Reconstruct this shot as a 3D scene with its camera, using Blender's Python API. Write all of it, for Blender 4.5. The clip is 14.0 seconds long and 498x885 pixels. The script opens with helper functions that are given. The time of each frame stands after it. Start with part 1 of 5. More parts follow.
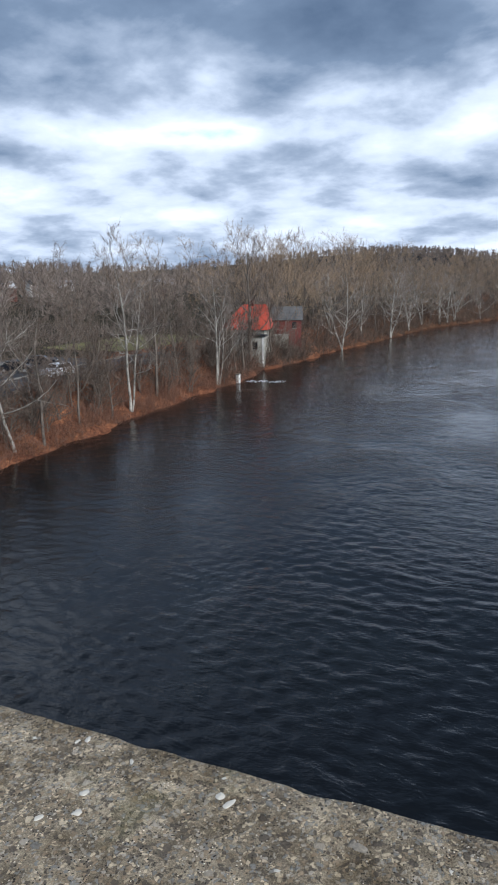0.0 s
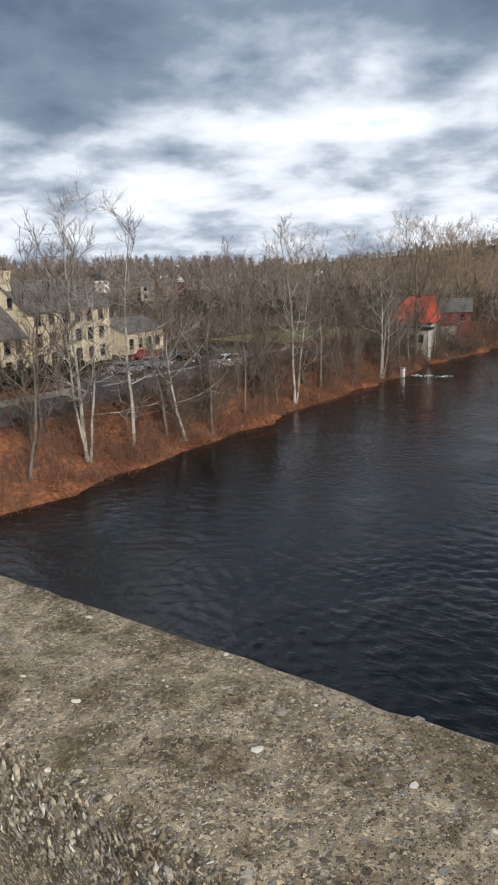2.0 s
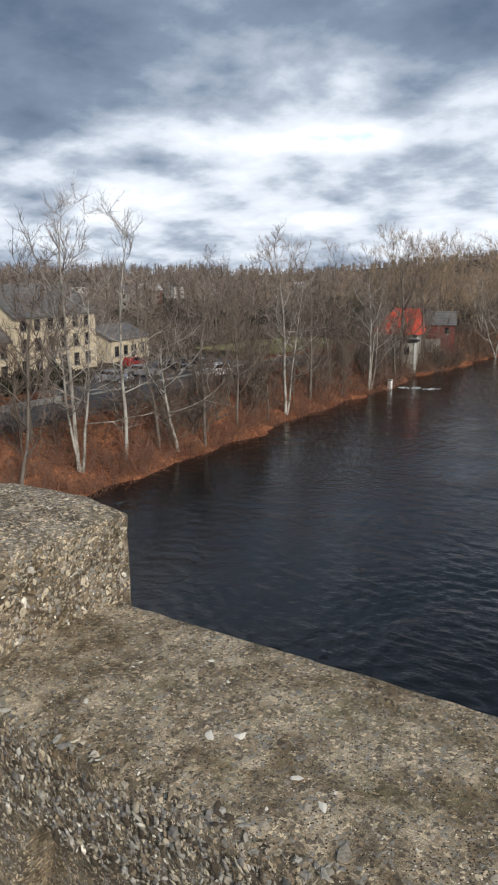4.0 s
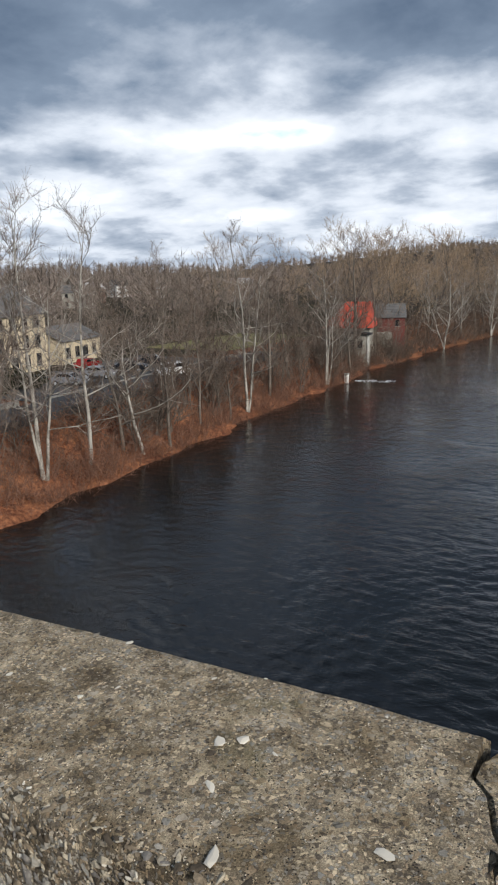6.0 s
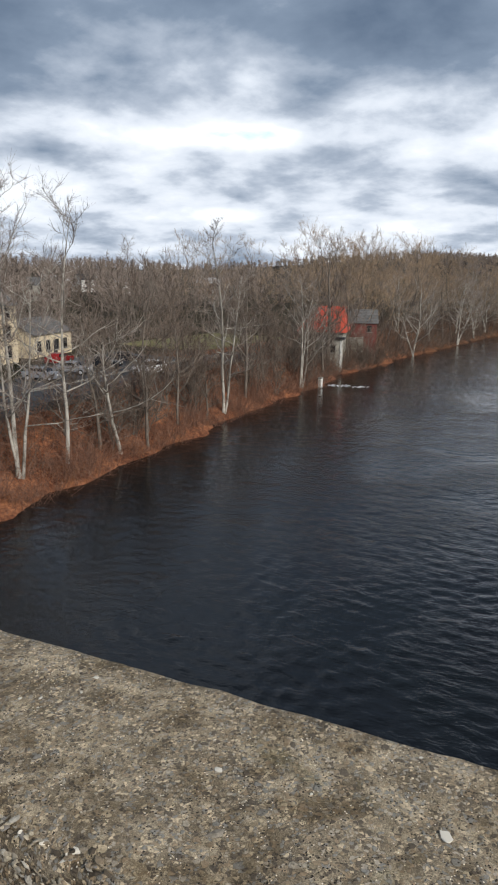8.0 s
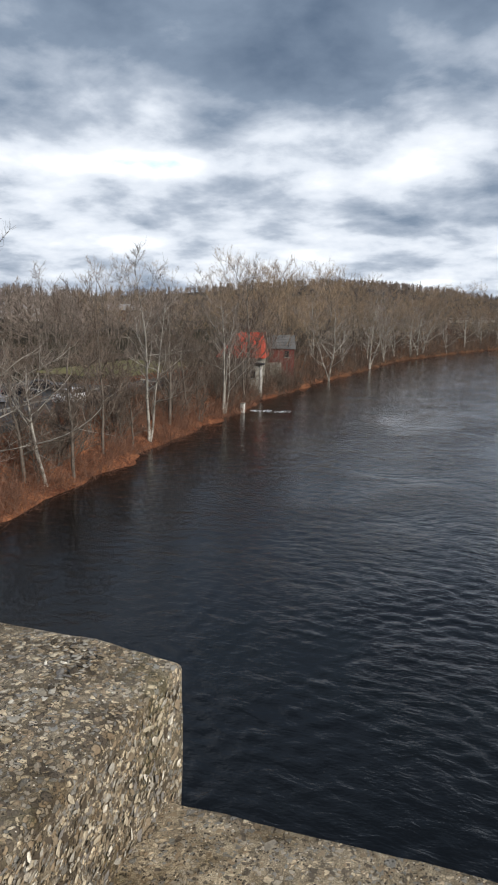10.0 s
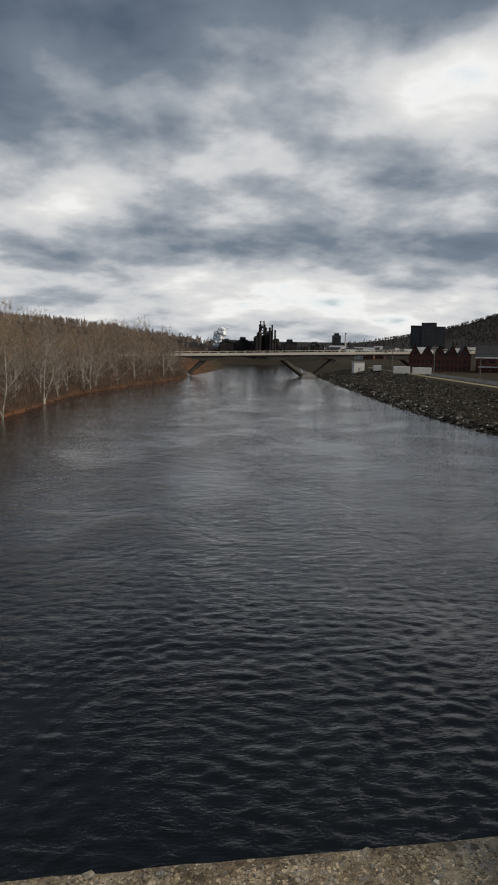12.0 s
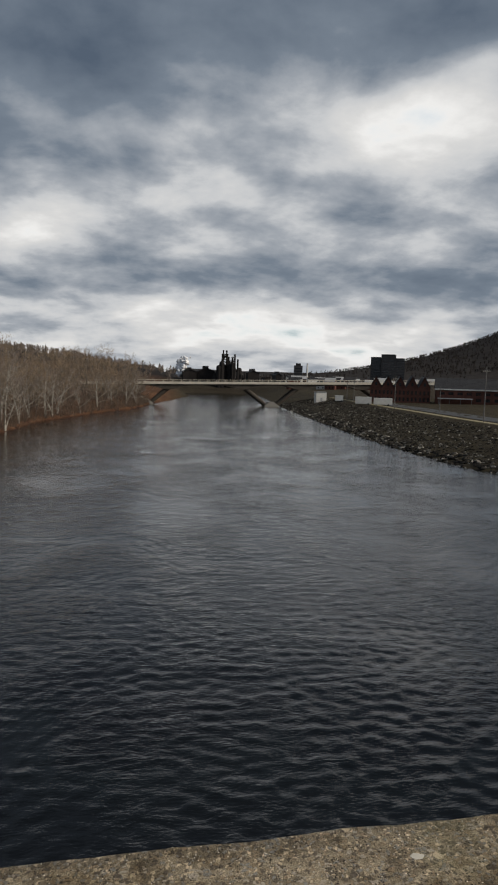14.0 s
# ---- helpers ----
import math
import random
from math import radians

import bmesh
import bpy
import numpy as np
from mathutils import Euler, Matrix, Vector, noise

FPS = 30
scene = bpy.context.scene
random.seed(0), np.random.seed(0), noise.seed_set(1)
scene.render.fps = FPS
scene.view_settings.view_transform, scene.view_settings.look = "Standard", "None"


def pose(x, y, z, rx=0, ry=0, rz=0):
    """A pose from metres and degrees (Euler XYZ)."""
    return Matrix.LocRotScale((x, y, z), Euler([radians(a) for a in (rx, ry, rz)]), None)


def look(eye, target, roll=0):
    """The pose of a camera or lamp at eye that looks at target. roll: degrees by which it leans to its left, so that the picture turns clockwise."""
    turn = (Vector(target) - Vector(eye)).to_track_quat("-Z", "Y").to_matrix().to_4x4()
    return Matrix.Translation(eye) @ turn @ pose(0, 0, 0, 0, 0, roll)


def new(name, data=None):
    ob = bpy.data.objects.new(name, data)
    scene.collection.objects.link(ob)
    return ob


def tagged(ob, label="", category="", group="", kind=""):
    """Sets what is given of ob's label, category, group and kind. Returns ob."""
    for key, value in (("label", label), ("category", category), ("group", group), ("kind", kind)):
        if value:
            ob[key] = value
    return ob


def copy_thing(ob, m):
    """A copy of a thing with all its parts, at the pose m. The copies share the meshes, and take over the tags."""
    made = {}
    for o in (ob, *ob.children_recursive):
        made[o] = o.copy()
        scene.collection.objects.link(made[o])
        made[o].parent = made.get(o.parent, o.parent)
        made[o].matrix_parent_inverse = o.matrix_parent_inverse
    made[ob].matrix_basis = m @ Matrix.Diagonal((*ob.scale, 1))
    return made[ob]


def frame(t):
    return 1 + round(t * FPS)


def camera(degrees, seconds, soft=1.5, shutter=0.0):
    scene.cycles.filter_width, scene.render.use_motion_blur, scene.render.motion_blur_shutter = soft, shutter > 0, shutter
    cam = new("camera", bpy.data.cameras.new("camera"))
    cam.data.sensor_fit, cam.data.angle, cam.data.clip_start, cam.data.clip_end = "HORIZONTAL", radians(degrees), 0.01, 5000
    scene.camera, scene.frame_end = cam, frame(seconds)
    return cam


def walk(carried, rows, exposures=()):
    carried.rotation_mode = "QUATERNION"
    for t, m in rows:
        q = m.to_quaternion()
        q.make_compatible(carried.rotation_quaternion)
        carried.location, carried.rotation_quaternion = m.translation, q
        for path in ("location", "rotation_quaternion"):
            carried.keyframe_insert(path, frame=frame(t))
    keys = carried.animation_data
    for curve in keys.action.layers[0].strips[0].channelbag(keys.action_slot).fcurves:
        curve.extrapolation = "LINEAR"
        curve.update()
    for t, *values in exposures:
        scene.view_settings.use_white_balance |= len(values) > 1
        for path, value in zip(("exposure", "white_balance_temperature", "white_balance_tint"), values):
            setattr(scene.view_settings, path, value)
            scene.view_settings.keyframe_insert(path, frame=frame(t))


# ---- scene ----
cam = camera(38.56, 14.0, soft=2.0)
# seconds, x, y, z, yaw, pitch, roll
ROWS = [
    (0.0, 9.737, -0.916, 17.220, 25.69, -13.15, 0.54),
    (0.5, 9.439, -0.917, 17.213, 27.98, -9.65, -0.53),
    (1.0, 9.104, -0.983, 17.185, 33.64, -12.04, 0.47),
    (1.5, 8.739, -0.985, 17.161, 40.41, -11.83, 0.12),
    (2.0, 8.275, -1.042, 17.125, 38.04, -13.53, 1.29),
    (2.2, 8.037, -1.040, 17.116, 38.12, -13.27, 0.84),
    (4.3, 5.039, -1.167, 16.931, 34.83, -12.96, -0.07),
    (4.5, 4.802, -1.196, 16.921, 33.14, -13.37, -0.04),
    (5.0, 4.202, -1.173, 16.928, 30.02, -13.20, 0.42),
    (5.5, 3.542, -1.134, 16.888, 26.73, -13.19, 1.34),
    (6.0, 2.844, -1.071, 16.858, 31.20, -13.09, 1.29),
    (6.5, 2.188, -1.054, 16.827, 26.96, -11.93, 0.40),
    (7.0, 1.506, -1.090, 16.803, 27.22, -12.05, 0.35),
    (7.2, 1.262, -1.088, 16.801, 29.54, -13.34, -0.10),
    (9.3, -0.806, -0.984, 16.718, 22.15, -11.60, -0.18),
    (9.5, -1.017, -0.940, 16.711, 21.46, -12.60, 1.89),
    (10.0, -1.656, -0.915, 16.688, 21.11, -10.85, -1.11),
    (10.2, -1.900, -0.957, 16.705, 23.15, -9.68, 0.46),
    (10.5, -2.228, -0.919, 16.674, 20.47, -9.78, -0.63),
    (10.8, -2.508, -0.889, 16.653, 14.26, -10.75, 1.13),
    (11.0, -2.646, -0.860, 16.654, 9.76, -10.51, 1.13),
    (11.3, -2.845, -0.930, 16.660, -2.77, -8.49, -0.02),
    (11.5, -3.006, -0.985, 16.661, -4.25, -8.49, 0.88),
    (12.0, -3.393, -0.986, 16.619, -5.07, -7.68, -0.96),
    (12.5, -3.654, -0.946, 16.605, -2.92, -6.78, -0.61),
    (13.0, -3.860, -0.989, 16.582, -5.38, -5.56, -0.12),
    (13.5, -4.028, -1.033, 16.565, -7.19, -5.24, -0.88),
    (14.0, -4.163, -1.060, 16.552, -8.12, -5.29, -1.68),
]
EXPOSURES = [(0.0, 0.0, 5500, 10), (0.7, 0.0, 5600, 10), (1.4, 0.05, 6200, 10), (5.0, 0.0, 6100, 10), (10.4, 0.0, 6200, 10), (11.4, -0.42, 6600, 10), (14.0, -0.52, 6700, 10)]
walk(cam, [(t, pose(x, y, z, 90 + pitch, roll, yaw)) for t, x, y, z, yaw, pitch, roll in ROWS], EXPOSURES)

# ---- sky and sun ----
SUN_AZ, SUN_EL = radians(-112), radians(31)     # measured from +y, positive to the left


class Nodes:
    """Short hand for building node trees."""

    def __init__(self, tree):
        self.tree = tree

    def add(self, kind, sockets=None, **props):
        node = self.tree.nodes.new("ShaderNode" + kind)
        for key, value in props.items():
            setattr(node, key, value)
        for key, value in (sockets or {}).items():
            self.put(node.inputs[key], value)
        return node

    def put(self, socket, value):
        if isinstance(value, bpy.types.NodeSocket):
            self.tree.links.new(value, socket)
        else:
            socket.default_value = value

    def math(self, op, a, b=0.0, c=0.0):
        return self.add("Math", {0: a, 1: b, 2: c}, operation=op).outputs[0]

    def noise(self, vec, scale, detail=4.0, rough=0.55, distort=0.0):
        return self.add("TexNoise", {"Vector": vec, "Scale": scale, "Detail": detail, "Roughness": rough, "Distortion": distort}).outputs[0]

    def ramp(self, fac, stops, mode="LINEAR"):
        node = self.add("ValToRGB", {0: fac})
        node.color_ramp.interpolation = mode
        els = node.color_ramp.elements
        while len(els) < len(stops):
            els.new(0.5)
        for el, (pos, col) in zip(els, stops):
            el.position = pos
            el.color = (*col, 1) if len(col) == 3 else col
        return node.outputs[0]

    def mix(self, fac, a, b, blend="MIX"):
        node = self.add("Mix", {0: fac, 6: a, 7: b}, data_type="RGBA", blend_type=blend)
        return node.outputs[2]

    def scaled(self, vec, s):
        return self.add("Mapping", {"Vector": vec, "Scale": s}).outputs[0]


def grey(v):
    return (v, v, v, 1)


def build_world():
    world = bpy.data.worlds.new("sky")
    scene.world = world
    world.use_nodes = True
    g = Nodes(world.node_tree)
    g.tree.nodes.clear()
    sky = g.add("TexSky", sky_type="NISHITA", sun_disc=False, sun_elevation=SUN_EL, sun_rotation=-SUN_AZ, dust_density=2.0)
    way = g.add("TexCoord").outputs["Generated"]
    sep = g.add("SeparateXYZ", {0: way})
    east = g.math("ARCTAN2", sep.outputs[0], sep.outputs[1])
    high = g.math("ARCSINE", sep.outputs[2])

    def deck(lower, scale, detail, rough, distort, shift):
        """Clouds on a level layer, seen in perspective: they crowd together towards the horizon."""
        deep = g.math("ADD", g.math("MAXIMUM", g.math("ADD", sep.outputs[2], lower), 0.0), 0.24)
        p = g.add("CombineXYZ", {0: g.math("DIVIDE", sep.outputs[0], deep), 1: g.math("DIVIDE", sep.outputs[1], deep), 2: shift})
        return g.noise(p.outputs[0], scale, detail, rough, distort)

    big = deck(0.0, 1.3, 4, 0.5, 0.2, 3.1)
    puff = deck(0.0, 3.4, 9, 0.54, 0.12, 7.4)
    above = deck(0.02, 3.4, 9, 0.54, 0.12, 7.4)
    body = g.math("MULTIPLY_ADD", g.math("SUBTRACT", puff, 0.5), 0.85, g.math("MULTIPLY_ADD", g.math("SUBTRACT", big, 0.5), 0.75, 0.585))
    # the tops of the heaps are lit, their bases lie in their own shade
    body = g.math("MULTIPLY_ADD", g.math("SUBTRACT", above, puff), 0.75, body)
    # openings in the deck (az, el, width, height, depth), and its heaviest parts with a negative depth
    # el 34, 40 and 52 are unseen, added to brighten or darken the water
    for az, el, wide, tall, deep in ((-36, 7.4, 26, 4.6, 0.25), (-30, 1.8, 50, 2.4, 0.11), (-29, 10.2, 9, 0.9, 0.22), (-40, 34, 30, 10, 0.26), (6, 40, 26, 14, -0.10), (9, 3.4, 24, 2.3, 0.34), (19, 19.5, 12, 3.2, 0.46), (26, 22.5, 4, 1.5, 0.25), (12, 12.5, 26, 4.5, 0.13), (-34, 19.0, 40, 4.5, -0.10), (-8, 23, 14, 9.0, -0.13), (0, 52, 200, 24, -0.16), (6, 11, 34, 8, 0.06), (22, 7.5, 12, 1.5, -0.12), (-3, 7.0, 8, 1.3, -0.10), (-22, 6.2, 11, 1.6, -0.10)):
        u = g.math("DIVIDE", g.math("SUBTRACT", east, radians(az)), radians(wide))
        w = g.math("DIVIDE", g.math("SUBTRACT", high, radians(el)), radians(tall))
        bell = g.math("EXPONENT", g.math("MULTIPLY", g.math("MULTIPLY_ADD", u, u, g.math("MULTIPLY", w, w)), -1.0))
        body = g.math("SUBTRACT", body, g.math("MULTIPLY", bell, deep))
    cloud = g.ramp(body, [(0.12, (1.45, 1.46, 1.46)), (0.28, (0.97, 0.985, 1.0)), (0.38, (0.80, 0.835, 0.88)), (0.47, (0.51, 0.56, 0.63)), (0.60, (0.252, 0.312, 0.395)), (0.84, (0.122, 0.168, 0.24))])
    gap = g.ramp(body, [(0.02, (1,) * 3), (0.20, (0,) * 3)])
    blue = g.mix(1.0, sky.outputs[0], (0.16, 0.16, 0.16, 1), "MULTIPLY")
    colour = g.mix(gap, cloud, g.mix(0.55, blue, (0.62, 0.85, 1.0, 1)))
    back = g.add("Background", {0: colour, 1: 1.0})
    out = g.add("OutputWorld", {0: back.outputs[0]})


build_world()
sun = new("sun", bpy.data.lights.new("sun", "SUN"))
sun.data.energy, sun.data.angle, sun.data.color = 4.0, radians(20), (1.0, 0.91, 0.79)
sun.matrix_basis = look((0, 0, 0), (math.sin(SUN_AZ) * math.cos(SUN_EL), -math.cos(SUN_AZ) * math.cos(SUN_EL), -math.sin(SUN_EL)))


# ---- materials ----
def material(name, rough=0.8, metal=0.0, spec=0.3):
    m = bpy.data.materials.new(name)
    m.use_nodes = True
    g = Nodes(m.node_tree)
    bsdf = m.node_tree.nodes["Principled BSDF"]
    bsdf.inputs["Roughness"].default_value = rough
    bsdf.inputs["Metallic"].default_value = metal
    bsdf.inputs["Specular IOR Level"].default_value = spec
    pos = g.add("NewGeometry").outputs["Position"]
    return m, g, bsdf, pos


def bump(g, bsdf, height, strength, dist):
    b = g.add("Bump", {"Height": height, "Strength": strength, "Distance": dist})
    g.put(bsdf.inputs["Normal"], b.outputs[0])


def mottled(name, dark, light, scale, rough=0.85, fine=None, bumps=0.3, dist=0.02, metal=0.0, object_random=0.0):
    """Two-scale mottling between two colours, with fine relief."""
    m, g, bsdf, pos = material(name, rough, metal)
    a = g.noise(pos, scale, 5, 0.6)
    b = g.noise(pos, fine or scale * 9, 3, 0.6)
    f = g.math("MULTIPLY_ADD", b, 0.45, g.math("MULTIPLY", a, 0.6))
    if object_random:
        rnd = g.add("ObjectInfo").outputs["Random"]
        f = g.math("ADD", f, g.math("MULTIPLY", g.math("SUBTRACT", rnd, 0.5), object_random))
    g.put(bsdf.inputs["Base Color"], g.ramp(f, [(0.34, dark), (0.7, light)]))
    bump(g, bsdf, b, bumps, dist)
    return m


def aggregate(name, tone, warm, scales, least, most, mortar_tone, fine_from):
    """Weathered concrete with the gravel laid bare, dirt and a little moss."""
    m, g, bsdf, pos = material(name, 0.88, spec=0.25)
    warp = g.add("VectorMath", {0: pos, 1: g.add("VectorMath", {0: g.add("TexNoise", {"Vector": pos, "Scale": 90.0, "Detail": 2.0}).outputs[1], 1: (0.014,) * 3}, operation="MULTIPLY").outputs[0]}, operation="ADD").outputs[0]
    cells = []
    for scale in scales:
        vor = g.add("TexVoronoi", {"Vector": warp, "Scale": scale, "Randomness": 1.0})
        edge = g.add("TexVoronoi", {"Vector": warp, "Scale": scale, "Randomness": 1.0}, feature="DISTANCE_TO_EDGE")
        pick = g.add("SeparateColor", {0: vor.outputs["Color"]})
        cells.append((pick.outputs[0], pick.outputs[1], edge.outputs["Distance"], vor.outputs["Distance"], pick.outputs[2]))
    sand = g.noise(pos, 420.0, 3, 0.7)
    patch = g.noise(pos, 5.0, 5, 0.65)
    blotch = g.noise(pos, 17.0, 4, 0.6)
    mortar = g.ramp(g.math("MULTIPLY_ADD", sand, 0.5, g.math("MULTIPLY", blotch, 0.5)), [(0.34, (0.045, 0.037, 0.028)), (0.5, (0.19, 0.16, 0.118)), (0.64, (0.42, 0.365, 0.28))])
    pebble = [(0.0, (0.10, 0.085, 0.07)), (0.25, (0.24, 0.19, 0.135)), (0.45, (0.30, 0.27, 0.23)), (0.62, (0.19, 0.185, 0.175)), (0.8, (0.42, 0.36, 0.27)), (1.0, (0.55, 0.51, 0.44))]
    mortar = g.mix(1.0, mortar, grey(mortar_tone), "MULTIPLY")
    fine_stone = g.ramp(cells[1][0], pebble, "CONSTANT")
    big_stone = g.ramp(cells[0][0], pebble, "CONSTANT")
    fine_on = g.math("MULTIPLY", g.math("GREATER_THAN", cells[1][1], fine_from), g.ramp(cells[1][2], [(0.03, (0,) * 3), (0.10, (1,) * 3)]))
    show = g.ramp(patch, [(0.36, (least,) * 3), (0.6, (most,) * 3)])
    reach = g.math("MULTIPLY_ADD", cells[0][4], 0.3, 0.22)
    inside = g.add("MapRange", {0: g.math("SUBTRACT", reach, cells[0][3]), 1: 0.0, 2: 0.06}).outputs[0]
    big_on = g.math("MULTIPLY", g.math("GREATER_THAN", cells[0][1], show), inside)
    col = g.mix(fine_on, mortar, fine_stone)
    col = g.mix(big_on, col, big_stone)
    dirt = g.ramp(g.noise(pos, 8.0, 6, 0.7, 0.6), [(0.45, (0,) * 3), (0.62, (0.85,) * 3)])
    col = g.mix(dirt, col, g.mix(1.0, col, (0.42, 0.38, 0.31, 1), "MULTIPLY"))
    fleck = g.add("TexVoronoi", {"Vector": pos, "Scale": 260.0})
    bright = g.math("MULTIPLY", g.math("LESS_THAN", fleck.outputs["Distance"], 0.32), g.math("GREATER_THAN", g.add("SeparateColor", {0: fleck.outputs["Color"]}).outputs[2], 0.965))
    col = g.mix(bright, col, (0.55, 0.52, 0.46, 1))
    pit = g.math("MULTIPLY", g.math("LESS_THAN", fleck.outputs["Distance"], 0.4), g.math("LESS_THAN", g.add("SeparateColor", {0: fleck.outputs["Color"]}).outputs[2], 0.12))
    col = g.mix(pit, col, (0.03, 0.025, 0.02, 1))
    moss = g.ramp(g.noise(pos, 3.1, 5, 0.7, 0.4), [(0.58, (0,) * 3), (0.74, (0.45,) * 3)])
    col = g.mix(moss, col, (0.10, 0.105, 0.045, 1))
    col = g.mix(1.0, col, (tone * warm[0], tone * warm[1], tone * warm[2], 1), "MULTIPLY")
    g.put(bsdf.inputs["Base Color"], col)
    h = g.math("ADD", g.math("MULTIPLY", big_on, 0.9), g.math("ADD", g.math("MULTIPLY", fine_on, 0.35), g.math("MULTIPLY", sand, 0.5)))
    h = g.math("ADD", h, g.math("MULTIPLY", blotch, 1.2))
    bump(g, bsdf, h, 1.0, 0.010)
    return m


def water_material():
    m, g, bsdf, pos = material("river_water", 0.05, spec=0.5)
    bsdf.inputs["IOR"].default_value = 1.37
    deep = g.noise(pos, 0.06, 3, 0.5)
    g.put(bsdf.inputs["Base Color"], g.ramp(deep, [(0.3, (0.003, 0.0035, 0.004)), (0.7, (0.005, 0.0055, 0.006))]))
    # only the finest ripples: the waves themselves are in the mesh
    fine = g.noise(g.scaled(pos, (0.7, 1.2, 1)), 5.5, 3, 0.55, 0.5)
    chop = g.noise(g.scaled(pos, (0.6, 1.1, 1)), 2.0, 3, 0.55, 0.9)
    swell = g.noise(g.scaled(pos, (0.55, 1.0, 1)), 0.6, 4, 0.55, 0.8)
    # calmer in the lee of the wooded bank
    lee = g.add("MapRange", {0: g.add("SeparateXYZ", {0: pos}).outputs[0], 1: -44.0, 2: -14.0, 3: 0.55, 4: 1.0}).outputs[0]
    # rougher lanes where the current breaks the surface
    lane = g.ramp(g.noise(g.scaled(pos, (0.7, 0.6, 1)), 0.11, 4, 0.65, 0.6), [(0.38, (0.3,) * 3), (0.64, (1.0,) * 3)])
    bump(g, bsdf, g.math("MULTIPLY", g.math("MULTIPLY", g.math("MULTIPLY_ADD", fine, 0.5, g.math("MULTIPLY_ADD", swell, 3.2, chop)), lee), lane), 1.0, 0.055)
    return m


def ground_material():
    m, g, bsdf, pos = material("river_land", 0.95, spec=0.1)
    a = g.noise(pos, 0.22, 6, 0.65)
    b = g.noise(pos, 2.6, 5, 0.7)
    c = g.noise(pos, 14.0, 3, 0.7)
    f = g.math("MULTIPLY_ADD", c, 0.3, g.math("MULTIPLY_ADD", b, 0.4, g.math("MULTIPLY", a, 0.4)))
    leaf = g.ramp(f, [(0.40, (0.020, 0.011, 0.008)), (0.52, (0.13, 0.050, 0.027)), (0.64, (0.38, 0.165, 0.080))])
    turf = g.ramp(f, [(0.38, (0.016, 0.013, 0.009)), (0.55, (0.042, 0.034, 0.021)), (0.72, (0.085, 0.07, 0.04))])
    sep = g.add("SeparateXYZ", {0: pos})
    inland = g.math("MULTIPLY_ADD", b, 14.0, sep.outputs[0])
    west = g.ramp(g.add("MapRange", {0: inland, 1: -62.0, 2: -38.0}).outputs[0], [(0.15, (0,) * 3), (0.4, (1,) * 3)])
    east = g.add("MapRange", {0: inland, 1: 10.0, 2: 30.0}).outputs[0]
    far = g.add("MapRange", {0: sep.outputs[1], 1: 120.0, 2: 190.0}).outputs[0]
    part_leaf = g.math("MULTIPLY", g.math("MULTIPLY", west, g.math("SUBTRACT", 1.0, east)), g.math("SUBTRACT", 1.0, g.math("MULTIPLY", far, 0.6)))
    wood = g.ramp(g.noise(g.scaled(pos, (1, 1, 1)), 0.045, 8, 0.75), [(0.36, (0.010, 0.009, 0.009)), (0.6, (0.042, 0.035, 0.031))])
    away = g.add("MapRange", {0: sep.outputs[1], 1: 640.0, 2: 760.0}).outputs[0]
    g.put(bsdf.inputs["Base Color"], g.mix(away, g.mix(part_leaf, turf, leaf), wood))
    bump(g, bsdf, f, 0.8, 0.25)
    return m


def bark_material(name, low, high, patch, split):
    """Bark that peels to a paler colour in patches."""
    m, g, bsdf, pos = material(name, 0.9, spec=0.15)
    a = g.noise(g.scaled(pos, (1, 1, 0.5)), patch, 4, 0.6, 0.5)
    b = g.noise(pos, patch * 8, 3, 0.6)
    f = g.math("MULTIPLY_ADD", b, 0.3, g.math("MULTIPLY", a, 0.8))
    g.put(bsdf.inputs["Base Color"], g.ramp(f, [(split - 0.1, low), (split + 0.08, high)]))
    bump(g, bsdf, b, 0.5, 0.03)
    return m


def twig_material(name, dark, light):
    m, g, bsdf, pos = material(name, 0.9, spec=0.1)
    isl = g.add("NewGeometry").outputs["Random Per Island"]
    rnd = g.add("ObjectInfo").outputs["Random"]
    a = g.noise(pos, 0.12, 3, 0.6)
    f = g.math("MULTIPLY_ADD", isl, 0.45, g.math("MULTIPLY_ADD", rnd, 0.2, g.math("MULTIPLY", a, 0.45)))
    g.put(bsdf.inputs["Base Color"], g.ramp(f, [(0.2, dark), (0.75, light)]))
    return m


def brick_material():
    m, g, bsdf, pos = material("old_brick", 0.9, spec=0.15)
    a = g.noise(pos, 0.5, 5, 0.6)
    b = g.noise(pos, 6.0, 3, 0.6)
    f = g.math("MULTIPLY_ADD", b, 0.4, g.math("MULTIPLY", a, 0.6))
    g.put(bsdf.inputs["Base Color"], g.ramp(f, [(0.35, (0.075, 0.034, 0.027)), (0.7, (0.15, 0.068, 0.052))]))
    bump(g, bsdf, b, 0.3, 0.03)
    return m


def chip_material():
    """Broken stone of many colours, one to a chip."""
    m, g, bsdf, pos = material("broken_stone_chips", 0.85, spec=0.25)
    isl = g.add("NewGeometry").outputs["Random Per Island"]
    tone = g.ramp(isl, [(0.0, (0.07, 0.055, 0.038)), (0.2, (0.21, 0.165, 0.11)), (0.38, (0.32, 0.295, 0.245)), (0.55, (0.18, 0.165, 0.145)), (0.7, (0.42, 0.36, 0.26)), (0.86, (0.28, 0.245, 0.185)), (0.95, (0.62, 0.57, 0.47))], "CONSTANT")
    f = g.noise(pos, 150.0, 4, 0.65)
    g.put(bsdf.inputs["Base Color"], g.mix(1.0, tone, g.ramp(f, [(0.3, (0.75,) * 3), (0.7, (1.5,) * 3)]), "MULTIPLY"))
    bump(g, bsdf, f, 0.5, 0.003)
    return m


